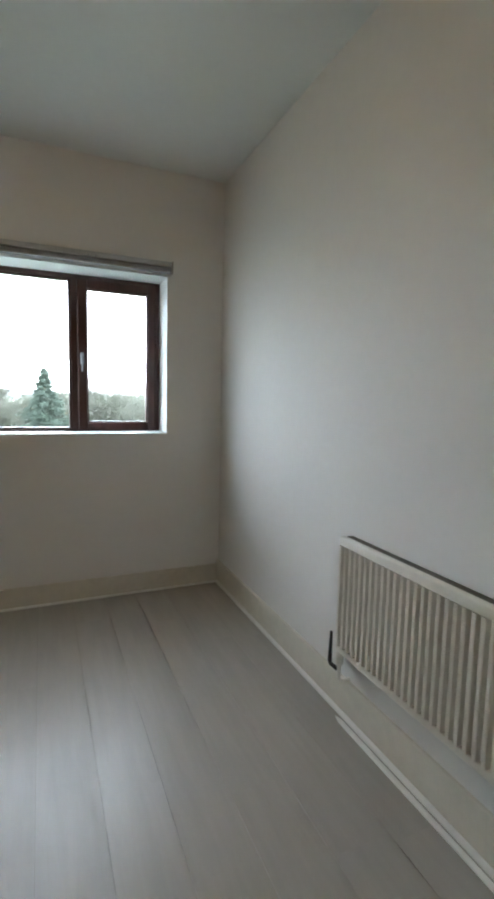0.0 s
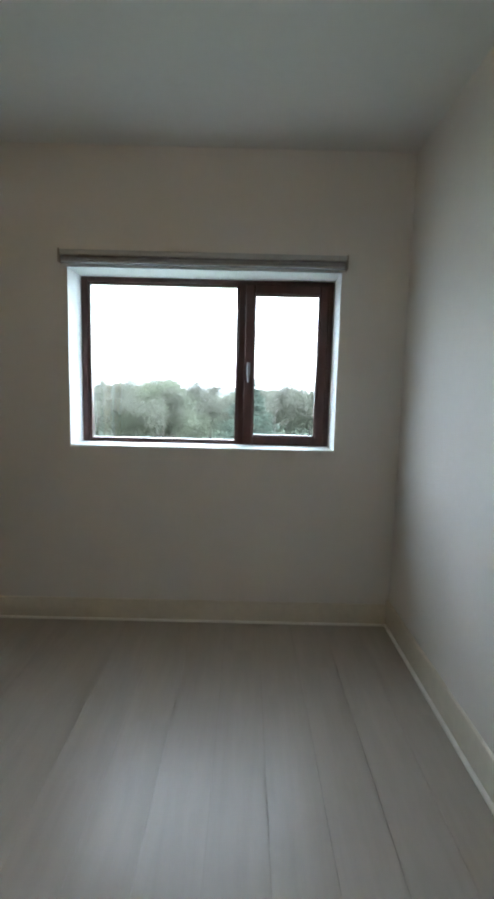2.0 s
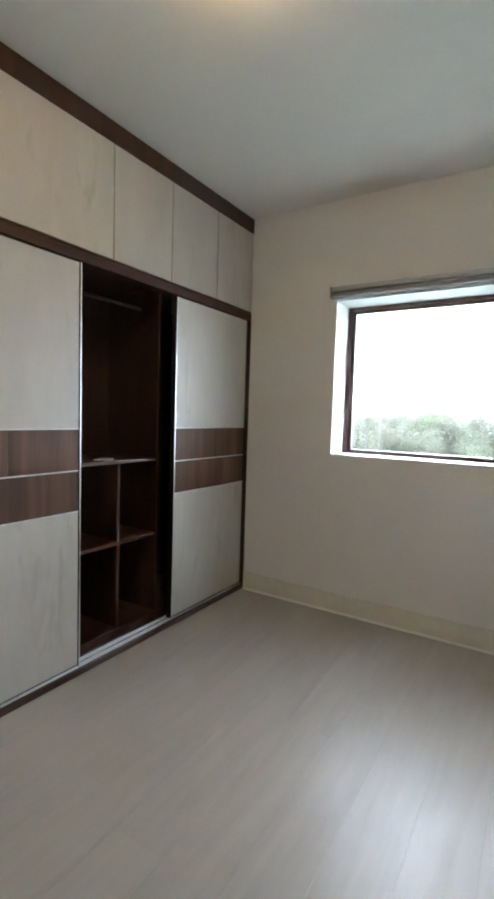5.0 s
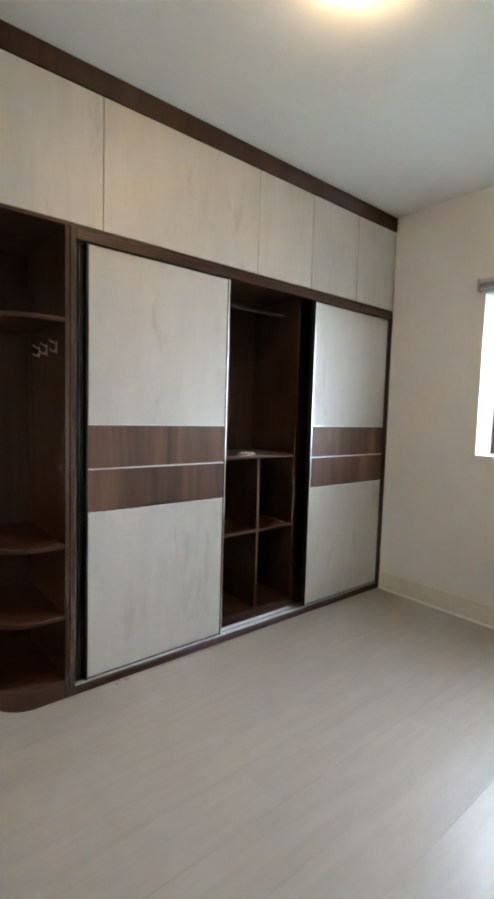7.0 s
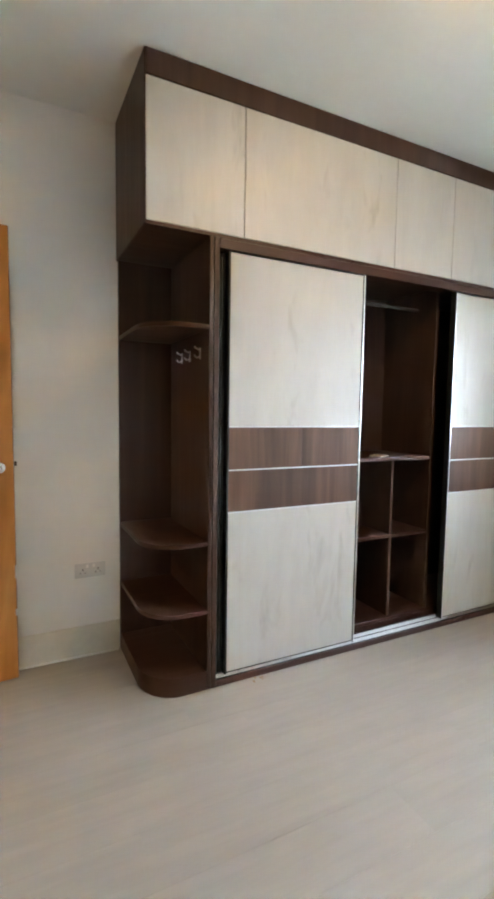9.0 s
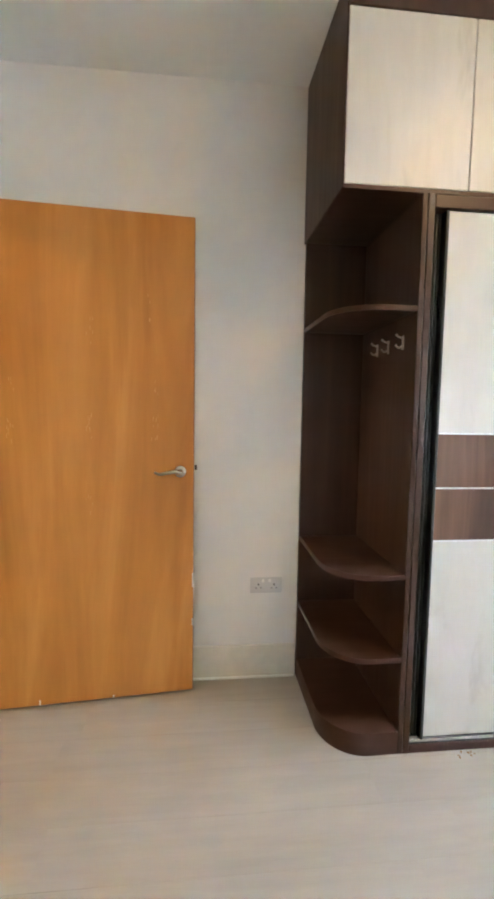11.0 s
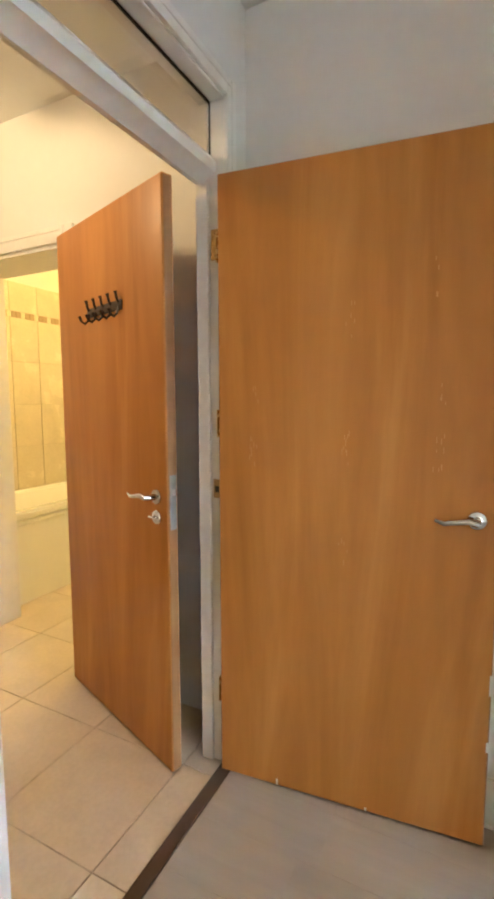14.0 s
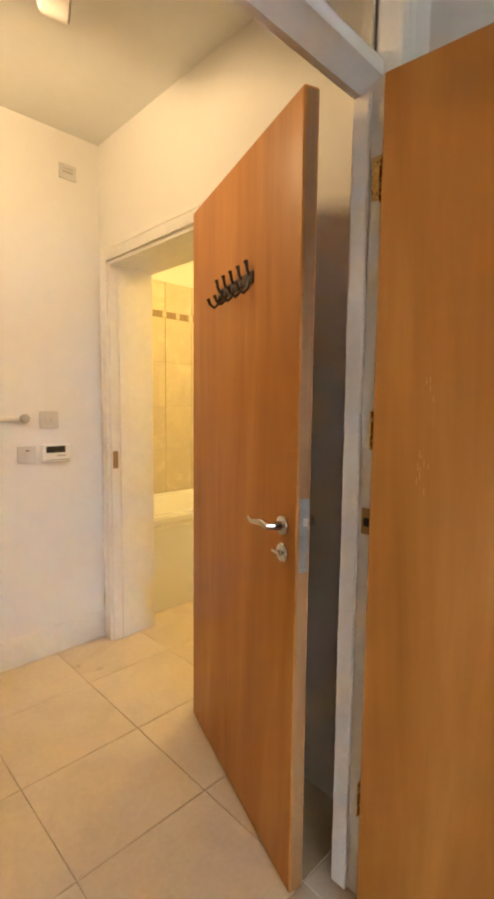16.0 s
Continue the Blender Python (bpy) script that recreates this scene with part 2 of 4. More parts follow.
# Tree colours are paled and greyed to carry the distance haze.
LEAF = leaf_mat("hazed_spring_foliage", (0.078, 0.085, 0.064), (0.098, 0.105, 0.080))
TWIG = leaf_mat("hazed_bare_twigs", (0.094, 0.094, 0.080), (0.122, 0.120, 0.102))
NEEDLE = leaf_mat("hazed_conifer_needles", (0.046, 0.062, 0.052), (0.066, 0.084, 0.070))
GRASS = paint("meadow_grass", (0.05, 0.075, 0.035), 0.9, 0.3, 0.5, 3)

# ---- mesh helpers ----


def box(bm, x0, x1, y0, y1, z0, z1, bevel=0.0, seg=1):
    vs = [bm.verts.new((x, y, z)) for x in (x0, x1) for y in (y0, y1) for z in (z0, z1)]
    fs = [bm.faces.new([vs[i] for i in q]) for q in
          ((0, 1, 3, 2), (4, 6, 7, 5), (0, 4, 5, 1), (2, 3, 7, 6), (0, 2, 6, 4), (1, 5, 7, 3))]
    if bevel:
        edges = list({e for f in fs for e in f.edges})
        bmesh.ops.bevel(bm, geom=edges, offset=bevel, segments=seg, profile=0.5, affect="EDGES")
    return bm


def cube(x0, x1, y0, y1, z0, z1, bevel=0.0, seg=1):
    return box(bmesh.new(), x0, x1, y0, y1, z0, z1, bevel, seg)


def prism(bm, outline, z0, z1, bevel=0.0):
    lo, hi = [bm.verts.new((x, y, z0)) for x, y in outline], [bm.verts.new((x, y, z1)) for x, y in outline]
    n = len(outline)
    fs = [bm.faces.new(lo[::-1]), bm.faces.new(hi)]
    fs += [bm.faces.new((lo[i], lo[(i + 1) % n], hi[(i + 1) % n], hi[i])) for i in range(n)]
    if bevel:
        bmesh.ops.bevel(bm, geom=list(fs[0].edges) + list(fs[1].edges), offset=bevel, segments=1, affect="EDGES")
    return bm


def tube(bm, pts, radii, seg=10, flat=1.0):
    """A swept round bar through pts; flat squashes it along its second axis."""
    pts = [Vector(p) for p in pts]
    radii = radii if isinstance(radii, (list, tuple)) else [radii] * len(pts)
    rings, side = [], None
    for i, p in enumerate(pts):
        ahead = (pts[min(i + 1, len(pts) - 1)] - pts[max(i - 1, 0)]).normalized()
        if side is None:
            side = ahead.orthogonal().normalized()
        side = (side - ahead * side.dot(ahead)).normalized()
        up = ahead.cross(side)
        rings.append([bm.verts.new(p + radii[i] * (math.cos(a) * side + flat * math.sin(a) * up))
                      for a in (2 * math.pi * k / seg for k in range(seg))])
    for a, b in zip(rings, rings[1:]):
        for k in range(seg):
            bm.faces.new((a[k], a[(k + 1) % seg], b[(k + 1) % seg], b[k]))
    bm.faces.new(rings[0][::-1])
    bm.faces.new(rings[-1])
    return bm


def lathe(bm, profile, m=Matrix.Identity(4), seg=24):
    rings = [[bm.verts.new(m @ Vector((r * math.cos(a), r * math.sin(a), z))) for a in (2 * math.pi * k / seg for k in range(seg))]
             for r, z in profile]
    for a, b in zip(rings, rings[1:]):
        for k in range(seg):
            bm.faces.new((a[k], a[(k + 1) % seg], b[(k + 1) % seg], b[k]))
    bm.faces.new(rings[0][::-1])
    bm.faces.new(rings[-1])
    return bm


def mesh_of(name, bm, material):
    bmesh.ops.recalc_face_normals(bm, faces=bm.faces)
    for f in bm.faces:
        f.smooth = True
    for e in bm.edges:
        e.smooth = len(e.link_faces) == 2 and e.calc_face_angle(9) < 0.6
    me = bpy.data.meshes.new(name)
    bm.to_mesh(me)
    bm.free()
    me.materials.append(material)
    return me


def part(name, bm, material, parent=None, label=""):
    ob = new(name, mesh_of(name, bm, material))
    ob.parent = parent
    return tagged(ob, label) if label else ob


def thing(name, m, label, category, group="", kind=""):
    ob = new(name)
    ob.empty_display_size = 0.1
    ob.matrix_world = m
    return tagged(ob, label, category, group, kind)


def structure(name, bm, material, label, category):
    return tagged(part(name, bm, material), label, category, "", "structure")


def facing(place, axis):
    """A pose at place whose z points along axis."""
    return Matrix.Translation(place) @ Vector(axis).to_track_quat("Z", "Y").to_matrix().to_4x4()


# ---- the large structure ----
RX, RY, RZ = 2.995, 3.79, 2.58     # room: x 0..RX, y 0..RY
WX0, WX1, WZ0, WZ1 = 1.165, 2.637, 1.003, 1.972   # window opening
DX0, DX1 = 0.150, 1.025            # doorway, lining to lining outside
HX, HY = -0.06, -1.78             # hall: west wall face, south wall face
BY0, BY1 = -1.70, -0.925          # bathroom doorway along y
HE = 2.05                         # hall east wall face

bm = bmesh.new()
box(bm, 0, WX0, RY, RY + 0.32, -0.2, RZ)
box(bm, WX1, RX, RY, RY + 0.32, -0.2, RZ)
box(bm, WX0, WX1, RY, RY + 0.32, -0.2, WZ0)
box(bm, WX0, WX1, RY, RY + 0.32, WZ1, RZ)
structure("wall_north", bm, WALL, "warm white painted plaster wall with the window", "wall")
structure("wall_east", cube(RX, RX + 0.15, -0.12, RY + 0.32, -0.2, RZ), WALL, "warm white painted plaster wall behind the radiator", "wall")
structure("wall_west", cube(-0.31, 0, -0.09, RY + 0.32, -0.2, RZ), WALL, "warm white painted wall behind door and wardrobe", "wall")
bm = bmesh.new()
box(bm, 0, DX0 - 0.025, -0.09, 0, -0.2, RZ)
box(bm, DX1 + 0.0, RX, -0.09, 0, -0.2, RZ)
box(bm, DX0 - 0.025, DX1, -0.09, 0, 2.27, RZ)
structure("wall_south", bm, WALL, "white painted wall around the bedroom doorway", "wall")
structure("ceiling", cube(-0.31, RX + 0.15, -0.09, RY + 0.32, RZ, RZ + 0.15), CEIL, "matt white painted plaster ceiling", "ceiling")
# reveal lining of the window: a thin skim on the four sides, and a sill
bm = bmesh.new()
box(bm, WX0, WX0 + 0.004, RY - 0.002, RY + 0.21, WZ0 + 0.012, WZ1 - 0.004)
box(bm, WX1 - 0.004, WX1, RY - 0.002, RY + 0.21, WZ0 + 0.012, WZ1 - 0.004)
box(bm, WX0, WX1, RY - 0.002, RY + 0.21, WZ1 - 0.004, WZ1)
structure("trim_reveal", bm, REVEAL, "bright white plastered window reveal", "trim")
structure("window_sill", cube(WX0, WX1, RY - 0.004, RY + 0.21, WZ0, WZ0 + 0.012, 0.003), REVEAL, "white painted flush window sill", "sill")

# hall and bathroom shells
bm = bmesh.new()
box(bm, -0.31, HX, BY1, -0.09, -0.2, RZ)
box(bm, -0.31, HX, HY - 0.001, BY0, -0.2, RZ)
box(bm, -0.31, HX, BY0, BY1, 2.0, RZ)
structure("wall_hall_west", bm, WALL, "white hall wall with the bathroom doorway", "wall")
structure("wall_hall_south", cube(-0.31, HE + 0.15, HY - 0.12, HY, -0.2, RZ), WALL, "white hall wall with thermostat and switches", "wall")
structure("wall_hall_east", cube(HE, HE + 0.15, HY, -0.09, -0.2, RZ), WALL, "plain white hall end wall", "wall")
structure("ceiling_hall", cube(-0.31, HE + 0.15, HY - 0.12, -0.09, RZ, RZ + 0.15), CEIL, "white hall ceiling in warm lamp light", "ceiling")
structure("wall_bath_south", cube(-1.95, -0.31, -2.62, -2.5, -0.2, RZ), WALL, "painted bathroom wall above the tiles", "wall")
structure("wall_bath_west", cube(-2.07, -1.95, -2.62, -0.3, -0.2, RZ), WALL, "plain bathroom wall", "wall")
structure("wall_bath_north", cube(-2.07, -0.31, -0.3, -0.18, -0.2, RZ), WALL, "plain bathroom wall", "wall")
structure("wall_bath_east", cube(-0.31, -0.19, -2.62, HY - 0.12, -0.2, RZ), WALL, "plain bathroom wall beside the bath", "wall")
structure("ceiling_bath", cube(-2.07, -0.19, -2.62, HY - 0.12, RZ, RZ + 0.15), CEIL, "white bathroom ceiling", "ceiling")
structure("ceiling_bath_front", cube(-2.07, -0.31, HY - 0.12, -0.18, RZ, RZ + 0.15), CEIL, "white bathroom ceiling", "ceiling")

floor = structure("floor", cube(0, RX, -0.02, RY, -0.2, -0.004), GROOVE, "grey oak laminate plank floor", "floor")
hall_floor = structure("floor_hall", cube(-1.95, HE, -2.5, -0.02, -0.2, -0.004), GROUT, "large beige stone tile floor", "floor")

# baseboards
def skirting(name, x0, x1, y0, y1, top, label, material=SKIRT):
    bm = bmesh.new()
    box(bm, x0, x1, y0, y1, 0, top, 0.004, 2)
    return structure(name, bm, material, label, "baseboard")


skirting("baseboard_north", 0.545, RX - 0.016, RY - 0.016, RY, 0.125, "cream painted skirting board below the window")
skirting("baseboard_east", RX - 0.016, RX, 0.0, RY, 0.15, "cream painted skirting board below the radiator")
skirting("baseboard_west", 0, 0.016, 0.0, 1.285, 0.152, "cream painted skirting board behind the door")
skirting("baseboard_south", DX1 + 0.05, RX - 0.016, 0, 0.016, 0.15, "cream painted skirting board")
skirting("baseboard_hall", HX, HE, HY, HY + 0.016, 0.145, "white painted hall skirting board", GLOSS)
bm = bmesh.new()
tube(bm, [(RX - 0.020, 0.0, 0.006), (RX - 0.020, RY - 0.02, 0.006)], 0.011, 8)
structure("trim_bead", bm, BEAD, "thin white sealant line along the skirting", "trim")
bm = bmesh.new()
prism(bm, [(RX - 0.060, 0.02), (RX - 0.042, 0.02), (RX - 0.042, 2.27), (RX - 0.051, 2.30), (RX - 0.060, 2.27)], 0.0, 0.012, 0.003)
structure("trim_floor_strip", bm, BEAD, "white cover strip on the floor below the radiator", "trim")
bm = bmesh.new()
tube(bm, [(0.55, RY - 0.018, 0.004), (RX - 0.02, RY - 0.018, 0.004)], 0.009, 8)
structure("trim_bead_north", bm, BEAD, "thin white sealant line along the skirting", "trim")

bm = bmesh.new()
tube(bm, [(0.018, 0.02, 0.003), (0.019, 0.4, 0.005), (0.018, 0.9, 0.003), (0.020, 1.28, 0.004)], 0.006, 8)
structure("trim_bead_west", bm, BEAD, "thin white sealant line along the skirting", "trim")

# ---- window ----
window = thing("window_1", pose(0, 0, 0), "dark brown framed window, fixed pane and closed side casement", "window", "", "structure")
FY0, FY1 = RY + 0.205, RY + 0.275
F = (WX0 + 0.002, WX1 - 0.002, WZ0 + 0.002, WZ1 - 0.003)


def frame_ring(x0, x1, z0, z1, w, wt, wb, wr, y0, y1, bevel):
    bm = bmesh.new()
    box(bm, x0, x0 + w, y0, y1, z0, z1, bevel)
    box(bm, x1 - wr, x1, y0, y1, z0, z1, bevel)
    box(bm, x0 + w, x1 - wr, y0, y1, z1 - wt, z1, bevel)
    box(bm, x0 + w, x1 - wr, y0, y1, z0, z0 + wb, bevel)
    return bm


part("window_frame", frame_ring(F[0], F[1], F[2], F[3], 0.038, 0.028, 0.022, 0.035, FY0, FY1, 0.004), FRAME, window)
part("mullion", cube(2.085, 2.125, FY0 + 0.001, FY1, F[2] + 0.02, F[3] - 0.026, 0.004), FRAME, window)
part("glazing_bead", frame_ring(F[0] + 0.036, 2.087, F[2] + 0.020, F[3] - 0.026, 0.016, 0.014, 0.014, 0.016, FY0 + 0.012, FY1 - 0.01, 0.003), FRAME, window)
sash = part("casement", frame_ring(2.122, F[1] - 0.03, F[2] + 0.012, F[3] - 0.024, 0.056, 0.056, 0.052, 0.052, FY0 - 0.016, FY1 - 0.006, 0.006), FRAME, window)
part("casement_bead", frame_ring(2.176, F[1] - 0.080, F[2] + 0.062, F[3] - 0.078, 0.010, 0.010, 0.010, 0.010, FY0 - 0.004, FY0 + 0.03, 0.003), FRAME, sash)
bm = bmesh.new()
box(bm, 2.137, 2.157, FY0 - 0.028, FY0 - 0.014, 1.43, 1.50, 0.004, 2)
tube(bm, [(2.147, FY0 - 0.026, 1.475), (2.147, FY0 - 0.042, 1.475), (2.147, FY0 - 0.045, 1.46), (2.147, FY0 - 0.042, 1.385)], [0.006, 0.006, 0.0065, 0.005], 10)
part("window_handle", bm, METALGREY, sash, "silver lever handle")
for nm, x0, x1, z0, z1 in (("pane", F[0] + 0.048, 2.076, F[2] + 0.030, F[3] - 0.036), ("pane", 2.184, F[1] - 0.087, F[2] + 0.070, F[3] - 0.084)):
    g = part(nm, cube(x0, x1, FY0 + 0.028, FY0 + 0.034, z0, z1), GLASS, window)
    g.visible_shadow = False

# roller blind on the wall above the opening
blind = thing("roller_blind", pose(0, 0, 0), "rolled-up grey roller blind in a slim rail above the window", "blind")
part("fascia", cube(1.146, 2.650, RY - 0.050, RY - 0.001, 2.018, 2.046, 0.005, 2), FASCIA, blind, "pale grey top rail")
bm = bmesh.new()
tube(bm, [(1.152, RY - 0.028, 1.999), (2.644, RY - 0.028, 1.999)], 0.021, 16)
part("fabric_roll", bm, BLIND, blind, "dark grey rolled fabric")
bm = bmesh.new()
tube(bm, [(1.16, RY - 0.050, 1.984), (2.636, RY - 0.050, 1.984)], 0.006, 8)
part("bottom_bar", bm, FASCIA, blind)
for x in (1.138, 2.650):
    part("bracket", cube(x, x + 0.007, RY - 0.055, RY, 1.978, 2.050, 0.002), GREYP, blind)

# ---- radiator ----
rad = thing("radiator", pose(RX, 1.78, 0), "cream enamelled fluted panel radiator hung on the wall", "radiator")
L0, L1, RT, RB = -0.525, 0.525, 0.733, 0.276
bm = bmesh.new()
n, pitch = 35, 1.05 / 35
outline = []
for k in range(n):
    y = L0 + k * pitch
    for dy, dx in ((0.0, -0.052), (0.009, -0.052), (0.013, -0.066), (0.016, -0.068), (0.023, -0.068), (0.026, -0.066), (0.0295, -0.052)):
        outline.append((dx, y + dy))
outline += [(-0.052, L1), (-0.042, L1), (-0.042, L0)]
prism(bm, outline, RB + 0.03, RT - 0.035)
part("fluted_panel", bm, RAD, rad)
part("top_header", cube(-0.066, -0.040, L0, L1, RT - 0.036, RT, 0.007, 3), RAD, rad)
part("bottom_header", cube(-0.062, -0.040, L0, L1, RB, RB + 0.032, 0.007, 3), RAD, rad)
for y in (L0, L1 - 0.008):
    part("end_flange", cube(-0.058, -0.044, y, y + 0.008, RB + 0.02, RT - 0.02, 0.003), RAD, rad)
# Dark top strip, and an added dark box that fills the gap with shade.
part("top_grille", cube(-0.040, -0.008, L0 + 0.004, L1 - 0.004, RT - 0.010, RT - 0.004, 0.001), RAD_DARK, rad, "dark strip along the top back of the radiator")
part("convector_fins", cube(-0.040, -0.012, L0 + 0.02, L1 - 0.02, RB + 0.03, RT - 0.03, 0.002), RAD_DARK, rad, "added dark box behind the radiator, shade of the gap in its colour")
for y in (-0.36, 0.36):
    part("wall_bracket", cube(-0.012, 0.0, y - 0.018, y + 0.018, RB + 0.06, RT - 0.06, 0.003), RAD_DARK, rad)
bm = bmesh.new()
tube(bm, [(-0.05, L1 - 0.012, RB), (-0.05, L1 - 0.012, 0.175), (-0.046, L1 - 0.012, 0.162), (-0.030, L1 - 0.012, 0.156), (0.0, L1 - 0.012, 0.155)], 0.0075, 10)
pipe = part("supply_pipe", bm, RAD, rad, "short painted pipe into the wall")
bm = bmesh.new()
lathe(bm, [(0.013, 0), (0.016, 0.01), (0.016, 0.04), (0.010, 0.045), (0.010, 0.06)], pose(-0.05, L1 - 0.012, RB - 0.05), 14)
part("valve", bm, RAD, rad)
bm = bmesh.new()
tube(bm, [(-0.055, L1 - 0.005, 0.205), (-0.058, L1 + 0.034, 0.205), (-0.058, L1 + 0.040, 0.215), (-0.056, L1 + 0.040, 0.335)], [0.008, 0.008, 0.009, 0.005], 10)
part("valve_lever", bm, RUBBER, rad, "black lever-shaped valve tail")

# ---- wardrobe ----
FX = 0.540
Y0, Y1, YP0, YP1 = 1.29, 3.788, 1.555, 1.598
ward = thing("wardrobe", pose(0, 0, 0), "built-in dark walnut wardrobe, pale sliding doors half open", "wardrobe")
bm = bmesh.new()
box(bm, 0.001, 0.020, Y0 + 0.002, Y1, 0.0, 1.953)
part("back_panel", bm, WENGE, ward)
part("top_box", cube(0.001, FX - 0.021, Y0, Y1, 1.957, 2.482, 0.001), WENGE, ward)
part("cornice", cube(0.001, FX + 0.004, Y0 + 0.0005, Y1, 2.484, RZ - 0.002, 0.002), WENGE, ward, "dark walnut fascia against the ceiling")
part("top_side_panel", cube(0.001, FX + 0.002, Y0 - 0.005, Y0, 1.941, RZ - 0.002, 0.001), WENGE, ward)
part("top_box_base", cube(0.001, FX, Y0 + 0.0005, Y1, 1.941, 1.955, 0.001), WENGE_FLAT, ward)
part("middle_rail", cube(FX - 0.075, FX + 0.002, YP1 + 0.001, Y1, 1.8985, 1.940, 0.002), WENGE_FLAT, ward)
part("end_panel", cube(0.022, FX + 0.003, YP0, YP0 + 0.018, 0.0, 1.940, 0.0015), WENGE, ward)
part("side_panel", cube(0.022, FX + 0.004, YP0 + 0.0195, YP1, 0.0, 1.940, 0.0015), WENGE, ward)
part("right_stile", cube(FX - 0.08, FX + 0.002, 3.770, Y1, 0.032, 1.898, 0.0015), WENGE, ward)
part("right_side", cube(0.022, FX - 0.082, 3.770, Y1, 0.0, 1.940), WENGE, ward)
part("plinth", cube(FX - 0.10, FX + 0.003, YP1 + 0.001, Y1, 0.0, 0.030, 0.002), WENGE_FLAT, ward)
part("floor_board", cube(0.022, FX - 0.105, YP1 + 0.001, 3.768, 0.055, 0.075, 0.001), WENGE_FLAT, ward)
part("toe_board", cube(FX - 0.125, FX - 0.106, YP1 + 0.001, 3.768, 0.0, 0.054), WENGE, ward)
bm = bmesh.new()
for x in (FX - 0.012, FX - 0.028, FX - 0.052, FX - 0.068):
    box(bm, x - 0.002, x + 0.002, YP1 + 0.002, 3.769, 0.0325, 0.041, 0.0008)
track = part("track_base", cube(FX - 0.078, FX - 0.004, YP1 + 0.002, 3.769, 0.0302, 0.0325, 0.0005), BLACK, ward, "black channel of the sliding track")
part("bottom_track", bm, SATIN, track, "silver double sliding track")

# five upper doors, the second of double width
edges = [Y0, 1.711, 2.553, 2.962, 3.381, Y1]
for a, b in zip(edges, edges[1:]):
    part("upper_door", cube(FX - 0.019, FX, a + 0.002, b - 0.002, 1.957, 2.482, 0.0015), PALE, ward, "bleached oak flap door")


def sliding_door(y0, y1, x, label, bright=None):
    d = part("sliding_door", cube(x - 0.020, x - 0.006, y0 + 0.010, y1 - 0.010, 0.046, 1.893), BLACK, ward, label)
    z = (0.047, 0.779, 0.967, 1.158, 1.898)
    for a, b, m in zip(z, z[1:], (PALE, STRIPE, STRIPE, PALE)):
        cuts = (y0 + 0.012, y1 - 0.012) if m is PALE or a < 0.9 else (y0 + 0.012, 0.47 * y0 + 0.53 * y1, y1 - 0.012)
        for ya, yb in zip(cuts, cuts[1:]):
            part("panel" if m is PALE else "stripe_panel", cube(x - 0.0062, x - 0.001, ya, yb - 0.0004, a + 0.003, b - 0.003, 0.0008), m, d)
    for h in z[1:4]:
        part("strip", cube(x - 0.0065, x + 0.0005, y0 + 0.011, y1 - 0.011, h - 0.0025, h + 0.0025, 0.0005), SATIN, d, "thin silver strip")
    for ya, yb in ((y0, y0 + 0.011), (y1 - 0.011, y1)):
        st = part("stile", cube(x - 0.034, x + 0.003, ya, yb, 0.040, 1.897, 0.002), BLACK, d, "black aluminium edge profile")
        if ya == bright:
            part("edge_trim", cube(x + 0.0012, x + 0.0045, (ya + yb) / 2 - 0.003, (ya + yb) / 2 + 0.003, 0.042, 1.895, 0.0005), SATIN, st)
    for za, zb in ((0.040, 0.047), (1.893, 1.897)):
        part("rail", cube(x - 0.030, x - 0.007, y0 + 0.011, y1 - 0.011, za, zb, 0.001), BLACK, d)
    return d


sliding_door(1.645, 2.382, FX - 0.012, "bleached oak sliding door with walnut band", 2.382 - 0.011)
sliding_door(3.020, 3.769, FX - 0.012, "bleached oak sliding door with walnut band", 3.020)
sliding_door(1.606, 2.340, FX - 0.050, "pushed-back sliding door with ribbed black edge")
bm = bmesh.new()
for k in range(3):
    box(bm, FX - 0.047, FX - 0.034, 1.608 + k * 0.012, 1.617 + k * 0.012, 0.042, 1.893, 0.002)
part("ribbed_profile", bm, BLACK, ward, "ribbed black aluminium profile")

# inside
part("partition", cube(0.022, FX - 0.11, 2.985, 3.003, 0.076, 1.939, 0.001), WENGE, ward)
part("partition", cube(0.022, FX - 0.11, 2.330, 2.348, 0.076, 1.939, 0.001), WENGE, ward)
part("shelf", cube(0.022, FX - 0.115, 2.349, 2.984, 0.966, 0.984, 0.0015), WENGE_FLAT, ward)
part("shelf", cube(0.022, FX - 0.115, 2.349, 2.984, 0.530, 0.548, 0.0015), WENGE_FLAT, ward)
part("divider", cube(0.022, FX - 0.118, 2.700, 2.718, 0.549, 0.965, 0.0015), WENGE, ward)
part("divider", cube(0.022, FX - 0.118, 2.700, 2.718, 0.076, 0.529, 0.0015), WENGE, ward)
bm = bmesh.new()
tube(bm, [(0.29, 2.349, 1.835), (0.29, 2.984, 1.835)], 0.009, 12)
part("hanging_rail", bm, IRON, ward, "dark steel hanging rail")

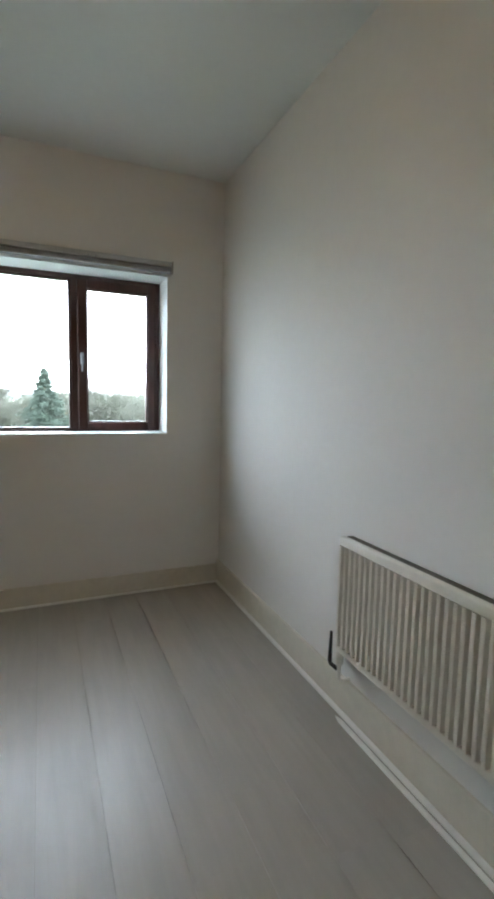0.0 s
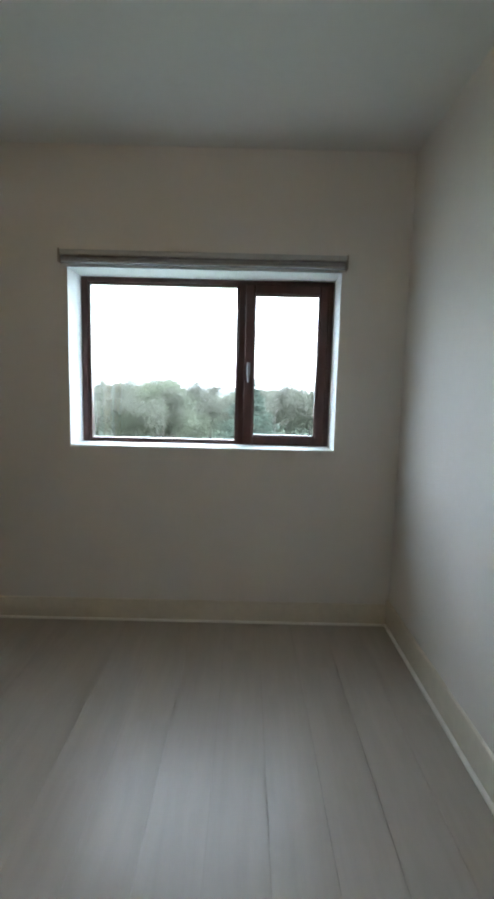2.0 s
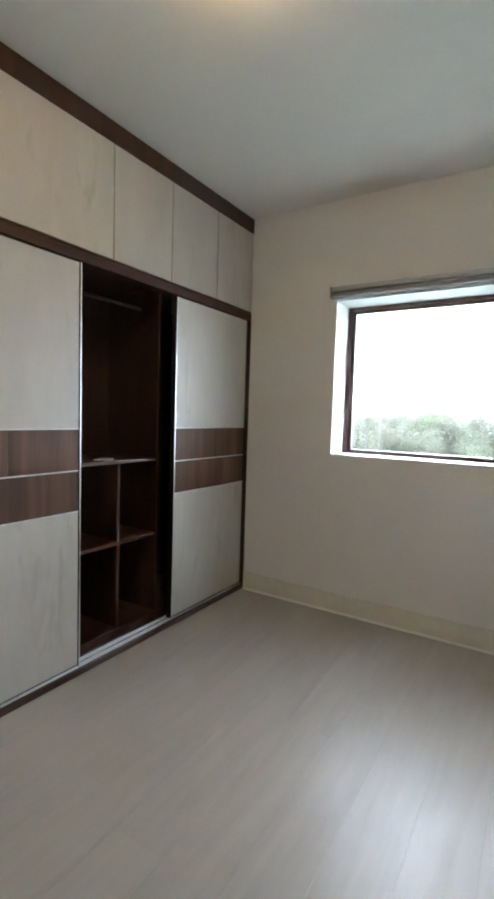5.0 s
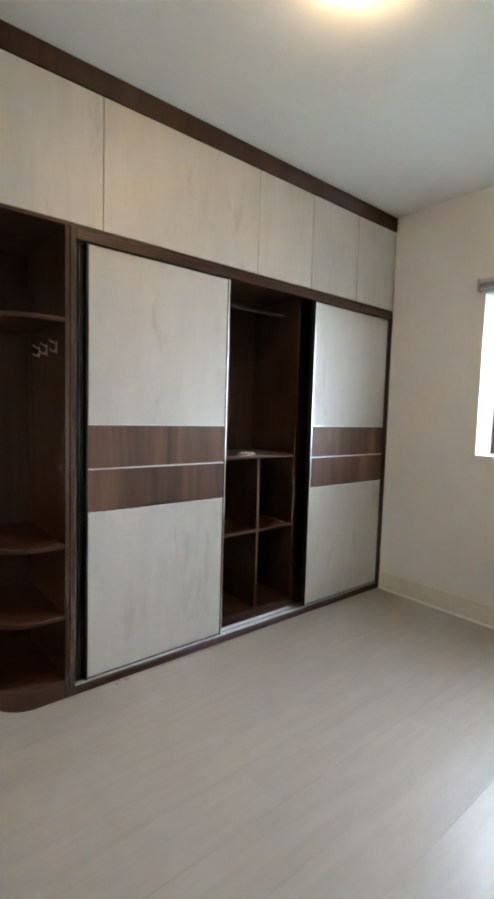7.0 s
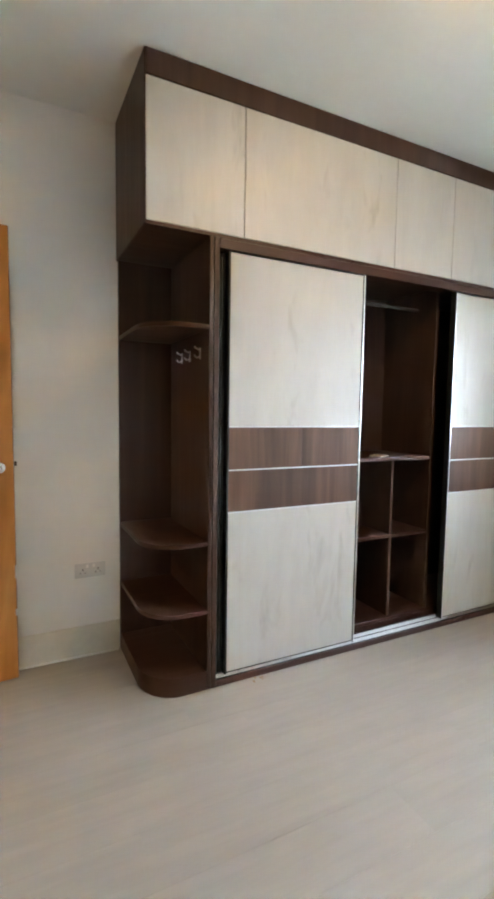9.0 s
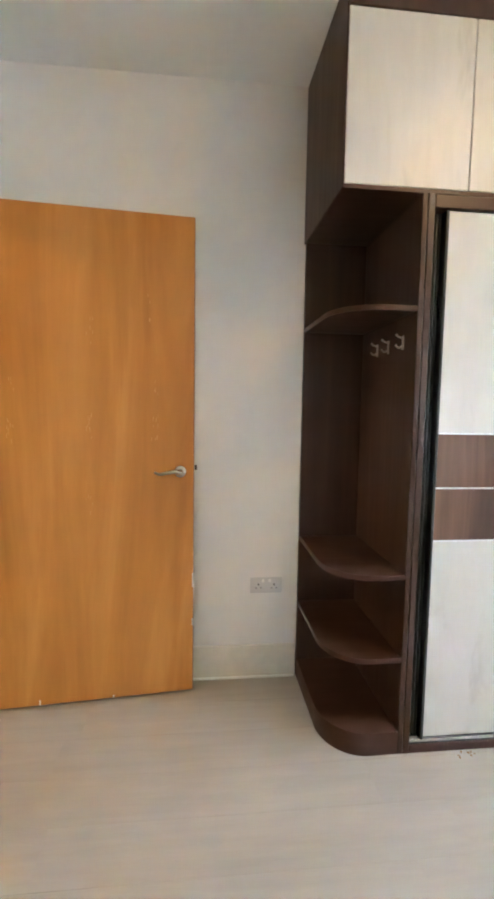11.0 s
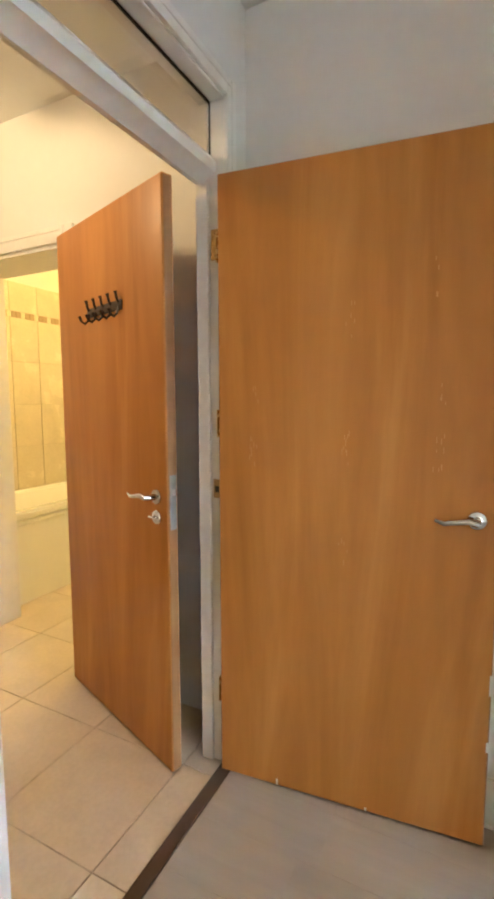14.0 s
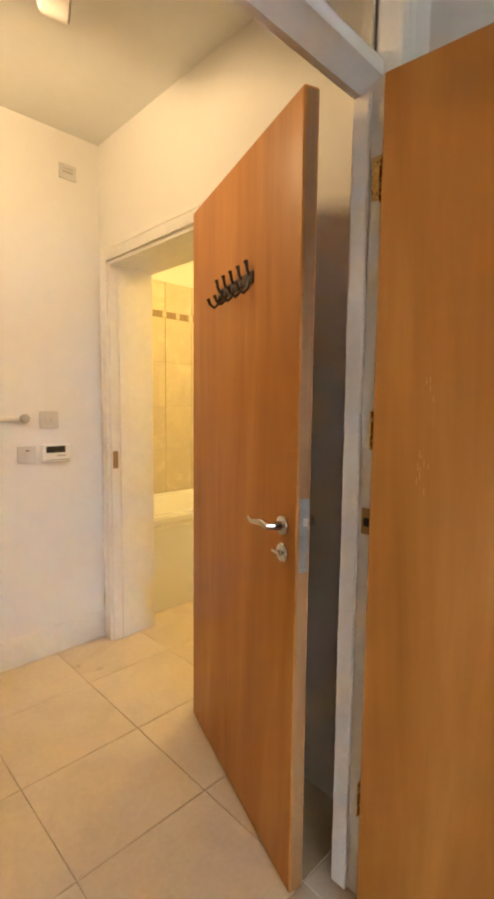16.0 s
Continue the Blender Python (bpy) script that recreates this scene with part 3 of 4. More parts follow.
# open end shelves with rounded corners
def shelf_outline(inset=0.0):
    front = FX + 0.004 - inset
    pts = [(0.021, YP0 - 0.001), (0.021, Y0 + inset)]
    rx, ry = 0.175, 0.155
    for k in range(13):
        a = -math.pi / 2 + (math.pi / 2) * k / 12
        pts.append((front - rx + rx * math.cos(a), Y0 + inset + ry + ry * math.sin(a)))
    pts.append((front, YP0 - 0.001))
    return pts


for z in (1.564, 0.646, 0.344):
    part("end_shelf", prism(bmesh.new(), shelf_outline(), z, z + 0.018, 0.002), WENGE_FLAT, ward, "rounded dark walnut end shelf")
part("end_plinth", prism(bmesh.new(), shelf_outline(0.001), 0.0, 0.084, 0.002), WENGE_FLAT, ward, "curved dark walnut plinth")


def coat_hook(x):
    h = thing("coat_hook", facing((x, YP0, 1.475), (0, -1, 0)), "small chrome double coat hook on the walnut panel", "hook", "hooks in the end shelves")
    bm = bmesh.new()
    box(bm, -0.007, 0.007, -0.026, 0.024, 0.0, 0.004, 0.0015, 2)
    part("base", bm, SATIN, h)
    bm = bmesh.new()
    tube(bm, [(0, 0.016, 0.004), (0, 0.017, 0.012), (0, 0.021, 0.022), (0, 0.028, 0.028)], [0.004, 0.0035, 0.0035, 0.005], 8)
    part("upper_prong", bm, SATIN, h)
    bm = bmesh.new()
    tube(bm, [(0, -0.012, 0.004), (0, -0.018, 0.012), (0, -0.019, 0.018), (0, -0.013, 0.026), (0, -0.008, 0.028)], [0.004, 0.0035, 0.0035, 0.0032, 0.005], 8)
    part("lower_prong", bm, SATIN, h)


for x in (0.20, 0.31, 0.44):
    coat_hook(x)

card = thing("paper_packet", pose(0.36, 2.66, 0.984, 0, 0, 25), "small white folded paper packet on the shelf", "packet")
part("wrapper", cube(-0.035, 0.035, -0.05, 0.05, 0, 0.008, 0.003, 2), CARD, card)
part("flap", cube(-0.03, 0.03, -0.012, 0.03, 0.008, 0.012, 0.0015), CARD, card)

srng = random.Random(9)
shavings = thing("wood_shavings", pose(0.566, 1.80, 0), "few pale brown wood shavings on the floor by the wardrobe", "shavings")
for k in range(7):
    a, l = srng.uniform(0, 6.28), srng.uniform(0.006, 0.012)
    x, y = srng.uniform(-0.008, 0.012), srng.uniform(-0.035, 0.035)
    bm = bmesh.new()
    tube(bm, [(x, y, 0.0025), (x + 0.5 * l * math.cos(a), y + 0.5 * l * math.sin(a), 0.0045), (x + l * math.cos(a), y + l * math.sin(a), 0.0022)], [0.0018, 0.0032, 0.0012], 6, 0.5)
    part("shaving", bm, OAK_EDGE, shavings)

# ---- bedroom doorway and door ----
LX0, LX1 = 0.150, 1.000       # clear opening between linings
frame_1 = thing("door_frame", pose(0, 0, 0), "white painted door frame with a glazed transom light", "door frame", "", "structure")
part("jamb", cube(LX0 - 0.025, LX0, -0.092, 0.002, 0, 2.268, 0.002), GLOSS, frame_1)
part("jamb", cube(LX1, LX1 + 0.025, -0.092, 0.002, 0, 2.268, 0.002), GLOSS, frame_1)
part("head", cube(LX0, LX1, -0.092, 0.002, 2.228, 2.268, 0.002), GLOSS, frame_1)
bm = bmesh.new()
profile = [(-0.030, 2.012), (-0.030, 2.044), (-0.049, 2.070), (-0.100, 2.070), (-0.100, 1.988), (-0.082, 1.988), (-0.056, 2.006)]
near, far = ([bm.verts.new((x, y, z)) for y, z in profile] for x in (LX0, LX1))
bm.faces.new(near), bm.faces.new(far[::-1])
for k in range(len(profile)):
    j = (k + 1) % len(profile)
    bm.faces.new((near[k], near[j], far[j], far[k]))
part("transom_rail", bm, GLOSS, frame_1)
part("door_stop", cube(LX0, LX0 + 0.013, -0.100, -0.055, 0, 1.987, 0.003), GLOSS, frame_1)
part("door_stop", cube(LX1 - 0.013, LX1, -0.100, -0.055, 0, 1.987, 0.003), GLOSS, frame_1)


def architrave(parent, x0, x1, top, w, y, out):
    """Moulded casing round an opening, on the wall face y, proud to the side out."""
    for xa, xb in ((x0 - w, x0), (x1, x1 + w)):
        bm = bmesh.new()
        box(bm, xa, xb, min(y, y + out * 0.016), max(y, y + out * 0.016), 0, top + w, 0.004, 2)
        mid = xa + 0.55 * w if xa < x0 else xa + 0.45 * w
        box(bm, mid - 0.004, mid + 0.004, min(y, y + out * 0.019), max(y, y + out * 0.019), 0, top + w - 0.003, 0.002)
        part("architrave", bm, GLOSS, parent)
    bm = bmesh.new()
    box(bm, x0, x1, min(y, y + out * 0.0165), max(y, y + out * 0.0165), top, top + w, 0.004, 2)
    box(bm, x0 - 0.4 * w, x1 + 0.4 * w, min(y, y + out * 0.0195), max(y, y + out * 0.0195), top + 0.5 * w, top + 0.7 * w, 0.002)
    part("architrave_head", bm, GLOSS, parent)


architrave(frame_1, LX0 + 0.002, LX1 + 0.008, 2.234, 0.057, 0.0, 1)
for x0, x1, z0, z1 in ((LX0, LX0 + 0.008, 2.0705, 2.227), (LX1 - 0.008, LX1, 2.0705, 2.227)):
    part("glazing_bead", cube(x0, x1, -0.075, -0.059, z0, z1, 0.002), GLOSS, frame_1)
g = part("pane", cube(LX0 + 0.001, LX1 - 0.001, -0.058, -0.053, 2.0705, 2.227), GLASS, frame_1)
g.visible_shadow = False
# Thin black strips along one side and the top of the transom glass.
part("glass_seal", cube(LX0 + 0.0005, LX0 + 0.0045, -0.0525, -0.0490, 2.0712, 2.2265), RUBBER, frame_1)
part("glass_seal", cube(LX0 + 0.005, LX1 - 0.005, -0.0525, -0.0470, 2.2215, 2.2275), RUBBER, frame_1)
# hinge plates and a keep on the hinge side
for z, m in ((1.795, BRASS), (1.225, GLOSS), (0.300, GLOSS)):
    plate = part("hinge_plate", cube(LX0 - 0.0005, LX0 + 0.0020, -0.050, -0.008, z - 0.048, z + 0.048, 0.0006), m, frame_1)
    bm = bmesh.new()
    for dz in (-0.034, 0.0, 0.034):
        lathe(bm, [(0.0035, 0.0), (0.0035, 0.0008), (0.0015, 0.0010)], facing((LX0 + 0.0018, -0.034 + 0.006 * (dz == 0), z + dz), (1, 0, 0)), 10)
    part("screw", bm, AGED if m is BRASS else m, plate)
keep = part("keep_plate", cube(LX0 - 0.0005, LX0 + 0.0020, -0.048, -0.020, 0.965, 1.030, 0.0006), AGED, frame_1, "aged brass keep plate")
part("keep_slot", cube(LX0 + 0.0012, LX0 + 0.0026, -0.042, -0.026, 0.985, 1.006, 0.0003), RUBBER, keep)
part("strike_plate", cube(LX1 - 0.002, LX1 + 0.001, -0.040, 0.006, 0.93, 1.03, 0.0005), BRASS, frame_1)
part("threshold_strip", cube(LX0 + 0.001, LX1 - 0.001, -0.021, 0.024, -0.002, 0.006, 0.002), THRESH, frame_1, "dark brown threshold strip")


def lever(parent, place, out, along, lift=0.0):
    """Round rose with a curved lever; out: off the leaf, along: the way it points."""
    o, a = Vector(out), Vector(along)
    p = Vector(place)
    bm = bmesh.new()
    lathe(bm, [(0.025, 0), (0.026, 0.004), (0.024, 0.008), (0.012, 0.011), (0.0095, 0.03)], facing(p, o), 24)
    rose = part("door_handle", bm, CHROME, parent, "chrome lever handle on a round rose")
    up = Vector((0, 0, 1))
    bm = bmesh.new()
    pts = [p + o * 0.026, p + o * 0.044 + a * 0.004, p + o * 0.050 + a * 0.025 + up * 0.006, p + o * 0.050 + a * 0.055 + up * 0.001,
           p + o * 0.049 + a * 0.085 - up * 0.005, p + o * 0.048 + a * 0.108 + up * 0.003]
    tube(bm, pts, [0.0095, 0.010, 0.0095, 0.0085, 0.0075, 0.005], 12, 1.0)
    part("lever", bm, CHROME, rose)


def hinge(parent, x, y, z, m=BRASS):
    bm = bmesh.new()
    tube(bm, [(x, y, z - 0.045), (x, y, z + 0.045)], 0.005, 10)
    box(bm, x - 0.001, x + 0.002, y - 0.032, y + 0.002, z - 0.045, z + 0.045)
    part("hinge", bm, m, parent)


# leaf in its own axes: x along the leaf from the hinge, y through it, front face at y = 0
DW = 0.824
turn_1 = math.degrees(math.atan2(0.82, -0.084))
door_1 = thing("door_1", pose(0.188, -0.004, 0, 0, 0, turn_1), "orange oak veneer bedroom door standing open against the wall", "door", "", "structure")
leaf_1 = part("leaf", cube(0.0, DW, 0.0, 0.042, 0.009, 1.990, 0.002), OAK, door_1)
part("lipping", cube(DW - 0.001, DW + 0.003, 0.002, 0.040, 0.010, 1.989, 0.001), OAK_EDGE, leaf_1)
lever(door_1, (DW - 0.055, 0.0, 0.968), (0, -1, 0), (-1, 0, 0))
part("latch_plate", cube(DW + 0.003, DW + 0.005, 0.008, 0.034, 0.90, 1.06, 0.0005), SATIN, door_1)
part("latch_bolt", cube(DW + 0.005, DW + 0.016, 0.013, 0.029, 0.972, 0.992, 0.002), IRON, door_1)
for z in (0.30, 1.22, 1.775):
    hinge(door_1, -0.008, 0.036, z)
bm = bmesh.new()
for x, h in ((0.20, 0.022), (0.49, 0.012)):
    prism(bm, [(x, -0.0006), (x + 0.006, -0.0006), (x + 0.005, 0.001), (x + 0.001, 0.001)], 0.0095, 0.0095 + h)
part("chip", bm, CARD, leaf_1, "pale chipped veneer at the bottom edge")
bm = bmesh.new()
box(bm, DW - 0.004, DW + 0.0036, -0.0005, 0.006, 0.30, 0.33)
box(bm, DW - 0.003, DW + 0.0036, -0.0005, 0.006, 0.47, 0.53)
part("chip", bm, CARD, leaf_1, "pale chipped veneer at the edge")

# pale flecks in the veneer
frng = random.Random(3)
bm = bmesh.new()
for u, z, n in ((0.118, 1.13, 9), (0.405, 1.14, 10), (0.663, 1.14, 10), (0.415, 1.52, 6), (0.645, 1.62, 4), (0.405, 0.84, 5), (0.13, 1.30, 4), (0.67, 1.30, 4)):
    for k in range(n):
        x, h = u + frng.uniform(-0.014, 0.014), frng.uniform(0.008, 0.022)
        zk = z + frng.uniform(-0.05, 0.05)
        prism(bm, [(x, 0.001), (x + 0.0012, -0.0003), (x + 0.0030, -0.0003), (x + 0.0042, 0.001)], zk, zk + h * 0.9)
part("fleck", bm, FLECK, leaf_1, "pale flecks in the oak veneer")

# ---- hall ----
frame_2 = thing("door_frame_bathroom", pose(HX, 0, 0, 0, 0, 90), "white painted frame of the bathroom doorway", "door frame", "", "structure")
# own axes: x along world y, y along world -x
for xa, xb in ((BY0, BY0 + 0.020), (BY1 - 0.020, BY1)):
    part("jamb", cube(xa, xb, -0.002, 0.252, 0, 2.0, 0.002), GLOSS, frame_2)
part("head", cube(BY0 + 0.020, BY1 - 0.020, -0.002, 0.252, 1.975, 2.0, 0.002), GLOSS, frame_2)
for xa, xb in ((BY0 + 0.020, BY0 + 0.032), (BY1 - 0.032, BY1 - 0.020)):
    part("door_stop", cube(xa, xb, 0.045, 0.085, 0, 1.975, 0.003), GLOSS, frame_2)
for xa, xb in ((BY0 - 0.055, BY0 + 0.008), (BY1 - 0.008, BY1 + 0.060)):
    bm = bmesh.new()
    box(bm, xa, xb, -0.018, 0.0, 0, 2.065, 0.005, 2)
    box(bm, xa + 0.012, xa + 0.022, -0.021, 0.0, 0, 2.062, 0.002)
    part("architrave", bm, GLOSS, frame_2)
bm = bmesh.new()
box(bm, BY0 + 0.008, BY1 - 0.008, -0.0175, 0.0, 1.992, 2.065, 0.005, 2)
box(bm, BY0 + 0.008, BY1 - 0.008, -0.0205, 0.0, 2.040, 2.050, 0.002)
part("architrave_head", bm, GLOSS, frame_2)
part("strike_plate", cube(BY0 + 0.0195, BY0 + 0.022, 0.004, 0.034, 0.94, 1.03, 0.0005), AGED, frame_2, "brass strike plate")

ax, ay, bx, by = 0.012, -0.900, 0.283, -0.146
DW2 = math.hypot(bx - ax, by - ay)
door_2 = thing("door_2", pose(ax, ay, 0, 0, 0, math.degrees(math.atan2(by - ay, bx - ax))), "orange oak veneer bathroom door swung back into the hall", "door", "", "structure")
leaf_2 = part("leaf", cube(0.0, DW2, 0.0, 0.042, 0.009, 1.992, 0.006, 3), OAK, door_2)
part("lipping", cube(DW2 - 0.004, DW2 + 0.0015, 0.006, 0.036, 0.014, 1.985, 0.001), OAK_EDGE, leaf_2)
lever(door_2, (DW2 - 0.060, 0.0, 0.975), (0, -1, 0), (-1, 0, 0))
lever(door_2, (DW2 - 0.060, 0.042, 0.975), (0, 1, 0), (-1, 0, 0))
bm = bmesh.new()
lathe(bm, [(0.024, 0), (0.025, 0.004), (0.022, 0.008), (0.010, 0.010), (0.008, 0.014)], facing((DW2 - 0.060, 0, 0.905), (0, -1, 0)), 24)
box(bm, DW2 - 0.088, DW2 - 0.050, -0.022, -0.014, 0.901, 0.909, 0.003)
part("thumb_turn", bm, CHROME, door_2, "chrome thumb-turn lock")
part("lock_plate", cube(DW2 + 0.003, DW2 + 0.005, 0.009, 0.033, 0.870, 1.052, 0.0005), METALGREY, door_2, "satin steel lock faceplate")
part("latch_bolt", cube(DW2 + 0.005, DW2 + 0.010, 0.014, 0.028, 0.985, 1.005, 0.001), SATIN, door_2)
for z in (0.25, 1.0, 1.75):
    hinge(door_2, -0.006, 0.046, z)

rack = thing("hook_rack", door_2.matrix_world @ pose(DW2 - 0.388, 0, 1.632), "dark bronze hook rail with five hooks on the door", "hook rack")
part("rail", cube(-0.135, 0.135, -0.006, 0.0, -0.018, 0.018, 0.003, 2), IRON, rack)
for k in range(5):
    x = -0.115 + 0.0575 * k
    bm = bmesh.new()
    tube(bm, [(x, -0.005, 0.008), (x, -0.012, 0.020), (x, -0.015, 0.036), (x, -0.018, 0.046)], [0.005, 0.005, 0.005, 0.007], 8)
    tube(bm, [(x, -0.005, -0.004), (x, -0.012, -0.030), (x, -0.024, -0.042), (x, -0.038, -0.034), (x, -0.046, -0.016)], [0.005, 0.005, 0.005, 0.0045, 0.006], 8)
    part("hook", bm, IRON, rack)

# fittings on the hall's south wall
SY = HY
therm = thing("thermostat", pose(0.198, SY, 1.033), "white wall thermostat with a dark display", "thermostat")
part("housing", cube(-0.072, 0.072, 0, 0.026, -0.043, 0.043, 0.009, 3), PLASTIC, therm)
part("display", cube(-0.042, 0.053, 0.026, 0.0275, 0.002, 0.034, 0.0005), DISPLAY, therm)
part("button", cube(-0.042, 0.000, 0.026, 0.029, -0.016, -0.010, 0.001), GREYP, therm)
part("rib", cube(-0.060, 0.060, 0.024, 0.028, -0.036, -0.031, 0.001), GREYP, therm)


def wall_plate(name, x, z, w, h, label, rocker):
    p = thing(name, pose(x, SY, z), label, "switch")
    part("plate", cube(-w / 2, w / 2, 0, 0.008, -h / 2, h / 2, 0.003, 2), PLATE, p)
    for k in range(rocker):
        xk = (k - (rocker - 1) / 2) * 0.026
        part("rocker", cube(xk - 0.008, xk + 0.008, 0.008, 0.012, -0.014, 0.014, 0.002), PLATE, p)
    return p


wall_plate("light_switch", 0.225, 1.196, 0.092, 0.086, "white plastic two-gang light switch", 2)
sp = wall_plate("fused_spur", 0.335, 1.031, 0.086, 0.080, "white fused spur plate with a small slot", 1)
part("slot", cube(-0.012, 0.006, 0.0075, 0.0095, 0.016, 0.022), SOCKET_DARK, sp)
jb = wall_plate("vent_plate", 0.102, 2.398, 0.086, 0.070, "white square plate high on the wall", 0)
part("slot", cube(-0.026, 0.026, 0.0075, 0.010, -0.006, 0.002, 0.001), GREYP, jb)
part("slot", cube(-0.026, 0.026, 0.0075, 0.010, 0.012, 0.016, 0.001), GREYP, jb)
grab = thing("door_holder", pose(0.345, SY, 1.204), "white wall bar with a grey round end knob", "wall bar")
part("bar", cube(0.02, 0.36, 0, 0.012, -0.012, 0.012, 0.004, 2), PLASTIC, grab)
bm = bmesh.new()
lathe(bm, [(0.014, 0), (0.018, 0.006), (0.022, 0.014), (0.022, 0.030), (0.017, 0.036), (0.006, 0.038)], facing((0, 0, 0), (0, 1, 0)), 20)
part("knob", bm, GREYP, grab, "grey round knob")

# double socket on the bedroom wall
sock = thing("double_socket", pose(0.0, 1.147, 0.432), "white plastic double wall socket", "socket")
part("plate", cube(0, 0.009, -0.073, 0.073, -0.036, 0.036, 0.003, 2), PLATE, sock)
for y in (-0.036, 0.036):
    bm = bmesh.new()
    box(bm, 0.0085, 0.0095, y - 0.003, y + 0.003, 0.000, 0.009)
    box(bm, 0.0085, 0.0095, y - 0.014, y - 0.008, -0.014, -0.009)
    box(bm, 0.0085, 0.0095, y + 0.008, y + 0.014, -0.014, -0.009)
    part("pin_slots", bm, SOCKET_DARK, sock)
    part("rocker", cube(0.009, 0.012, y * 0.42 - 0.006, y * 0.42 + 0.006, 0.014, 0.030, 0.0015), PLASTIC, sock)

# hall ceiling spotlight bar
spots = thing("spotlight_bar", pose(0.74, -1.02, RZ), "brass ceiling spotlight bar with white cylinder heads", "ceiling light")
bm = bmesh.new()
lathe(bm, [(0.055, 0), (0.055, -0.012), (0.045, -0.020), (0.012, -0.022), (0.010, -0.05)], seg=24)
part("ceiling_plate", bm, BRASS, spots)
bm = bmesh.new()
tube(bm, [(-0.205, 0.035, -0.050), (-0.165, -0.028, -0.050), (-0.08, -0.02, -0.048), (0.0, 0, -0.05), (0.09, -0.01, -0.048), (0.20, 0.0, -0.052)], 0.007, 10)
part("bar", bm, BRASS, spots)
for x, y, d, lit in ((-0.205, 0.035, (-0.80, 0.38, -0.16), False), (0.20, 0.0, (0.3, 0.1, -0.6), True)):
    v = Vector(d).normalized()
    base = Vector((x, y, -0.084))
    bm = bmesh.new()
    lathe(bm, [(0.016, 0), (0.031, 0.010), (0.034, 0.018), (0.034, 0.092), (0.030, 0.092), (0.029, 0.030)], facing(base, v), 24)
    head = part("spot_head", bm, PLASTIC, spots, "white cylinder spot head")
    bm = bmesh.new()
    lathe(bm, [(0.008, 0.028), (0.024, 0.045), (0.026, 0.070), (0.012, 0.078)], facing(base, v), 16)
    part("bulb", bm, BULB if lit else GREYP, head)
    bm = bmesh.new()
    tube(bm, [(x, y, -0.042), (x, y, -0.088)], 0.008, 10)
    part("knuckle", bm, BRASS, head)

# bedroom ceiling lamp
lampc = thing("ceiling_lamp", pose(1.52, 2.10, RZ), "lit flush ceiling lamp with a warm glass dome", "ceiling light")
bm = bmesh.new()
lathe(bm, [(0.070, 0), (0.072, -0.006), (0.070, -0.014), (0.04, -0.016)], seg=28)
part("ceiling_plate", bm, PLASTIC, lampc)
bm = bmesh.new()
lathe(bm, [(0.090, -0.016), (0.092, -0.030), (0.084, -0.052), (0.058, -0.070), (0.012, -0.078)], seg=32)
part("dome", bm, BULB, lampc, "glowing warm glass dome")

# ---- bathroom ----
tub = thing("bathtub", pose(-1.10, -2.15, 0), "white acrylic bathtub with a plain side panel", "bathtub")
bm = bmesh.new()
hx, hy = 0.78, 0.345
outer = [(-hx, -hy), (hx, -hy), (hx, hy), (-hx, hy)]
ring0 = [bm.verts.new((x, y, 0.556)) for x, y in outer]
ring1 = [bm.verts.new((x, y, 0.600)) for x, y in outer]
ring2 = [bm.verts.new((x * 0.90, y * 0.80, 0.602)) for x, y in outer]
ring3 = [bm.verts.new((x * 0.86, y * 0.74, 0.573)) for x, y in outer]
ring4 = [bm.verts.new((x * 0.74, y * 0.55, 0.20)) for x, y in outer]
for a, b in ((ring0, ring1), (ring1, ring2), (ring2, ring3), (ring3, ring4)):
    for k in range(4):
        bm.faces.new((a[k], a[(k + 1) % 4], b[(k + 1) % 4], b[k]))
bm.faces.new(ring4)
bmesh.ops.bevel(bm, geom=[e for e in bm.edges if len(e.link_faces) == 2], offset=0.012, segments=2, affect="EDGES")
part("basin", bm, TUB, tub)
part("side_panel", cube(-hx + 0.01, hx - 0.01, hy - 0.03, hy - 0.012, 0.0, 0.557, 0.002), TUB, tub)
bm = bmesh.new()
box(bm, -hx + 0.012, hx - 0.012, hy - 0.012, hy - 0.006, 0.512, 0.541, 0.003)
part("panel_lip", bm, TUB, tub)

bl = thing("bathroom_ceiling_lamp", pose(-1.15, -1.35, RZ), "lit round bathroom ceiling lamp", "ceiling light")
bm = bmesh.new()
lathe(bm, [(0.13, 0), (0.13, -0.02), (0.12, -0.028)], seg=28)
part("ceiling_plate", bm, PLASTIC, bl)
bm = bmesh.new()
lathe(bm, [(0.118, -0.029), (0.11, -0.05), (0.07, -0.068), (0.01, -0.074)], seg=28)
part("dome", bm, BULB, bl)

# ---- outside ----
GZ = -8.0
structure("ground", cube(-3000, 3000, RY + 3, 5000, GZ - 1, GZ), GRASS, "open green ground below the trees", "ground")


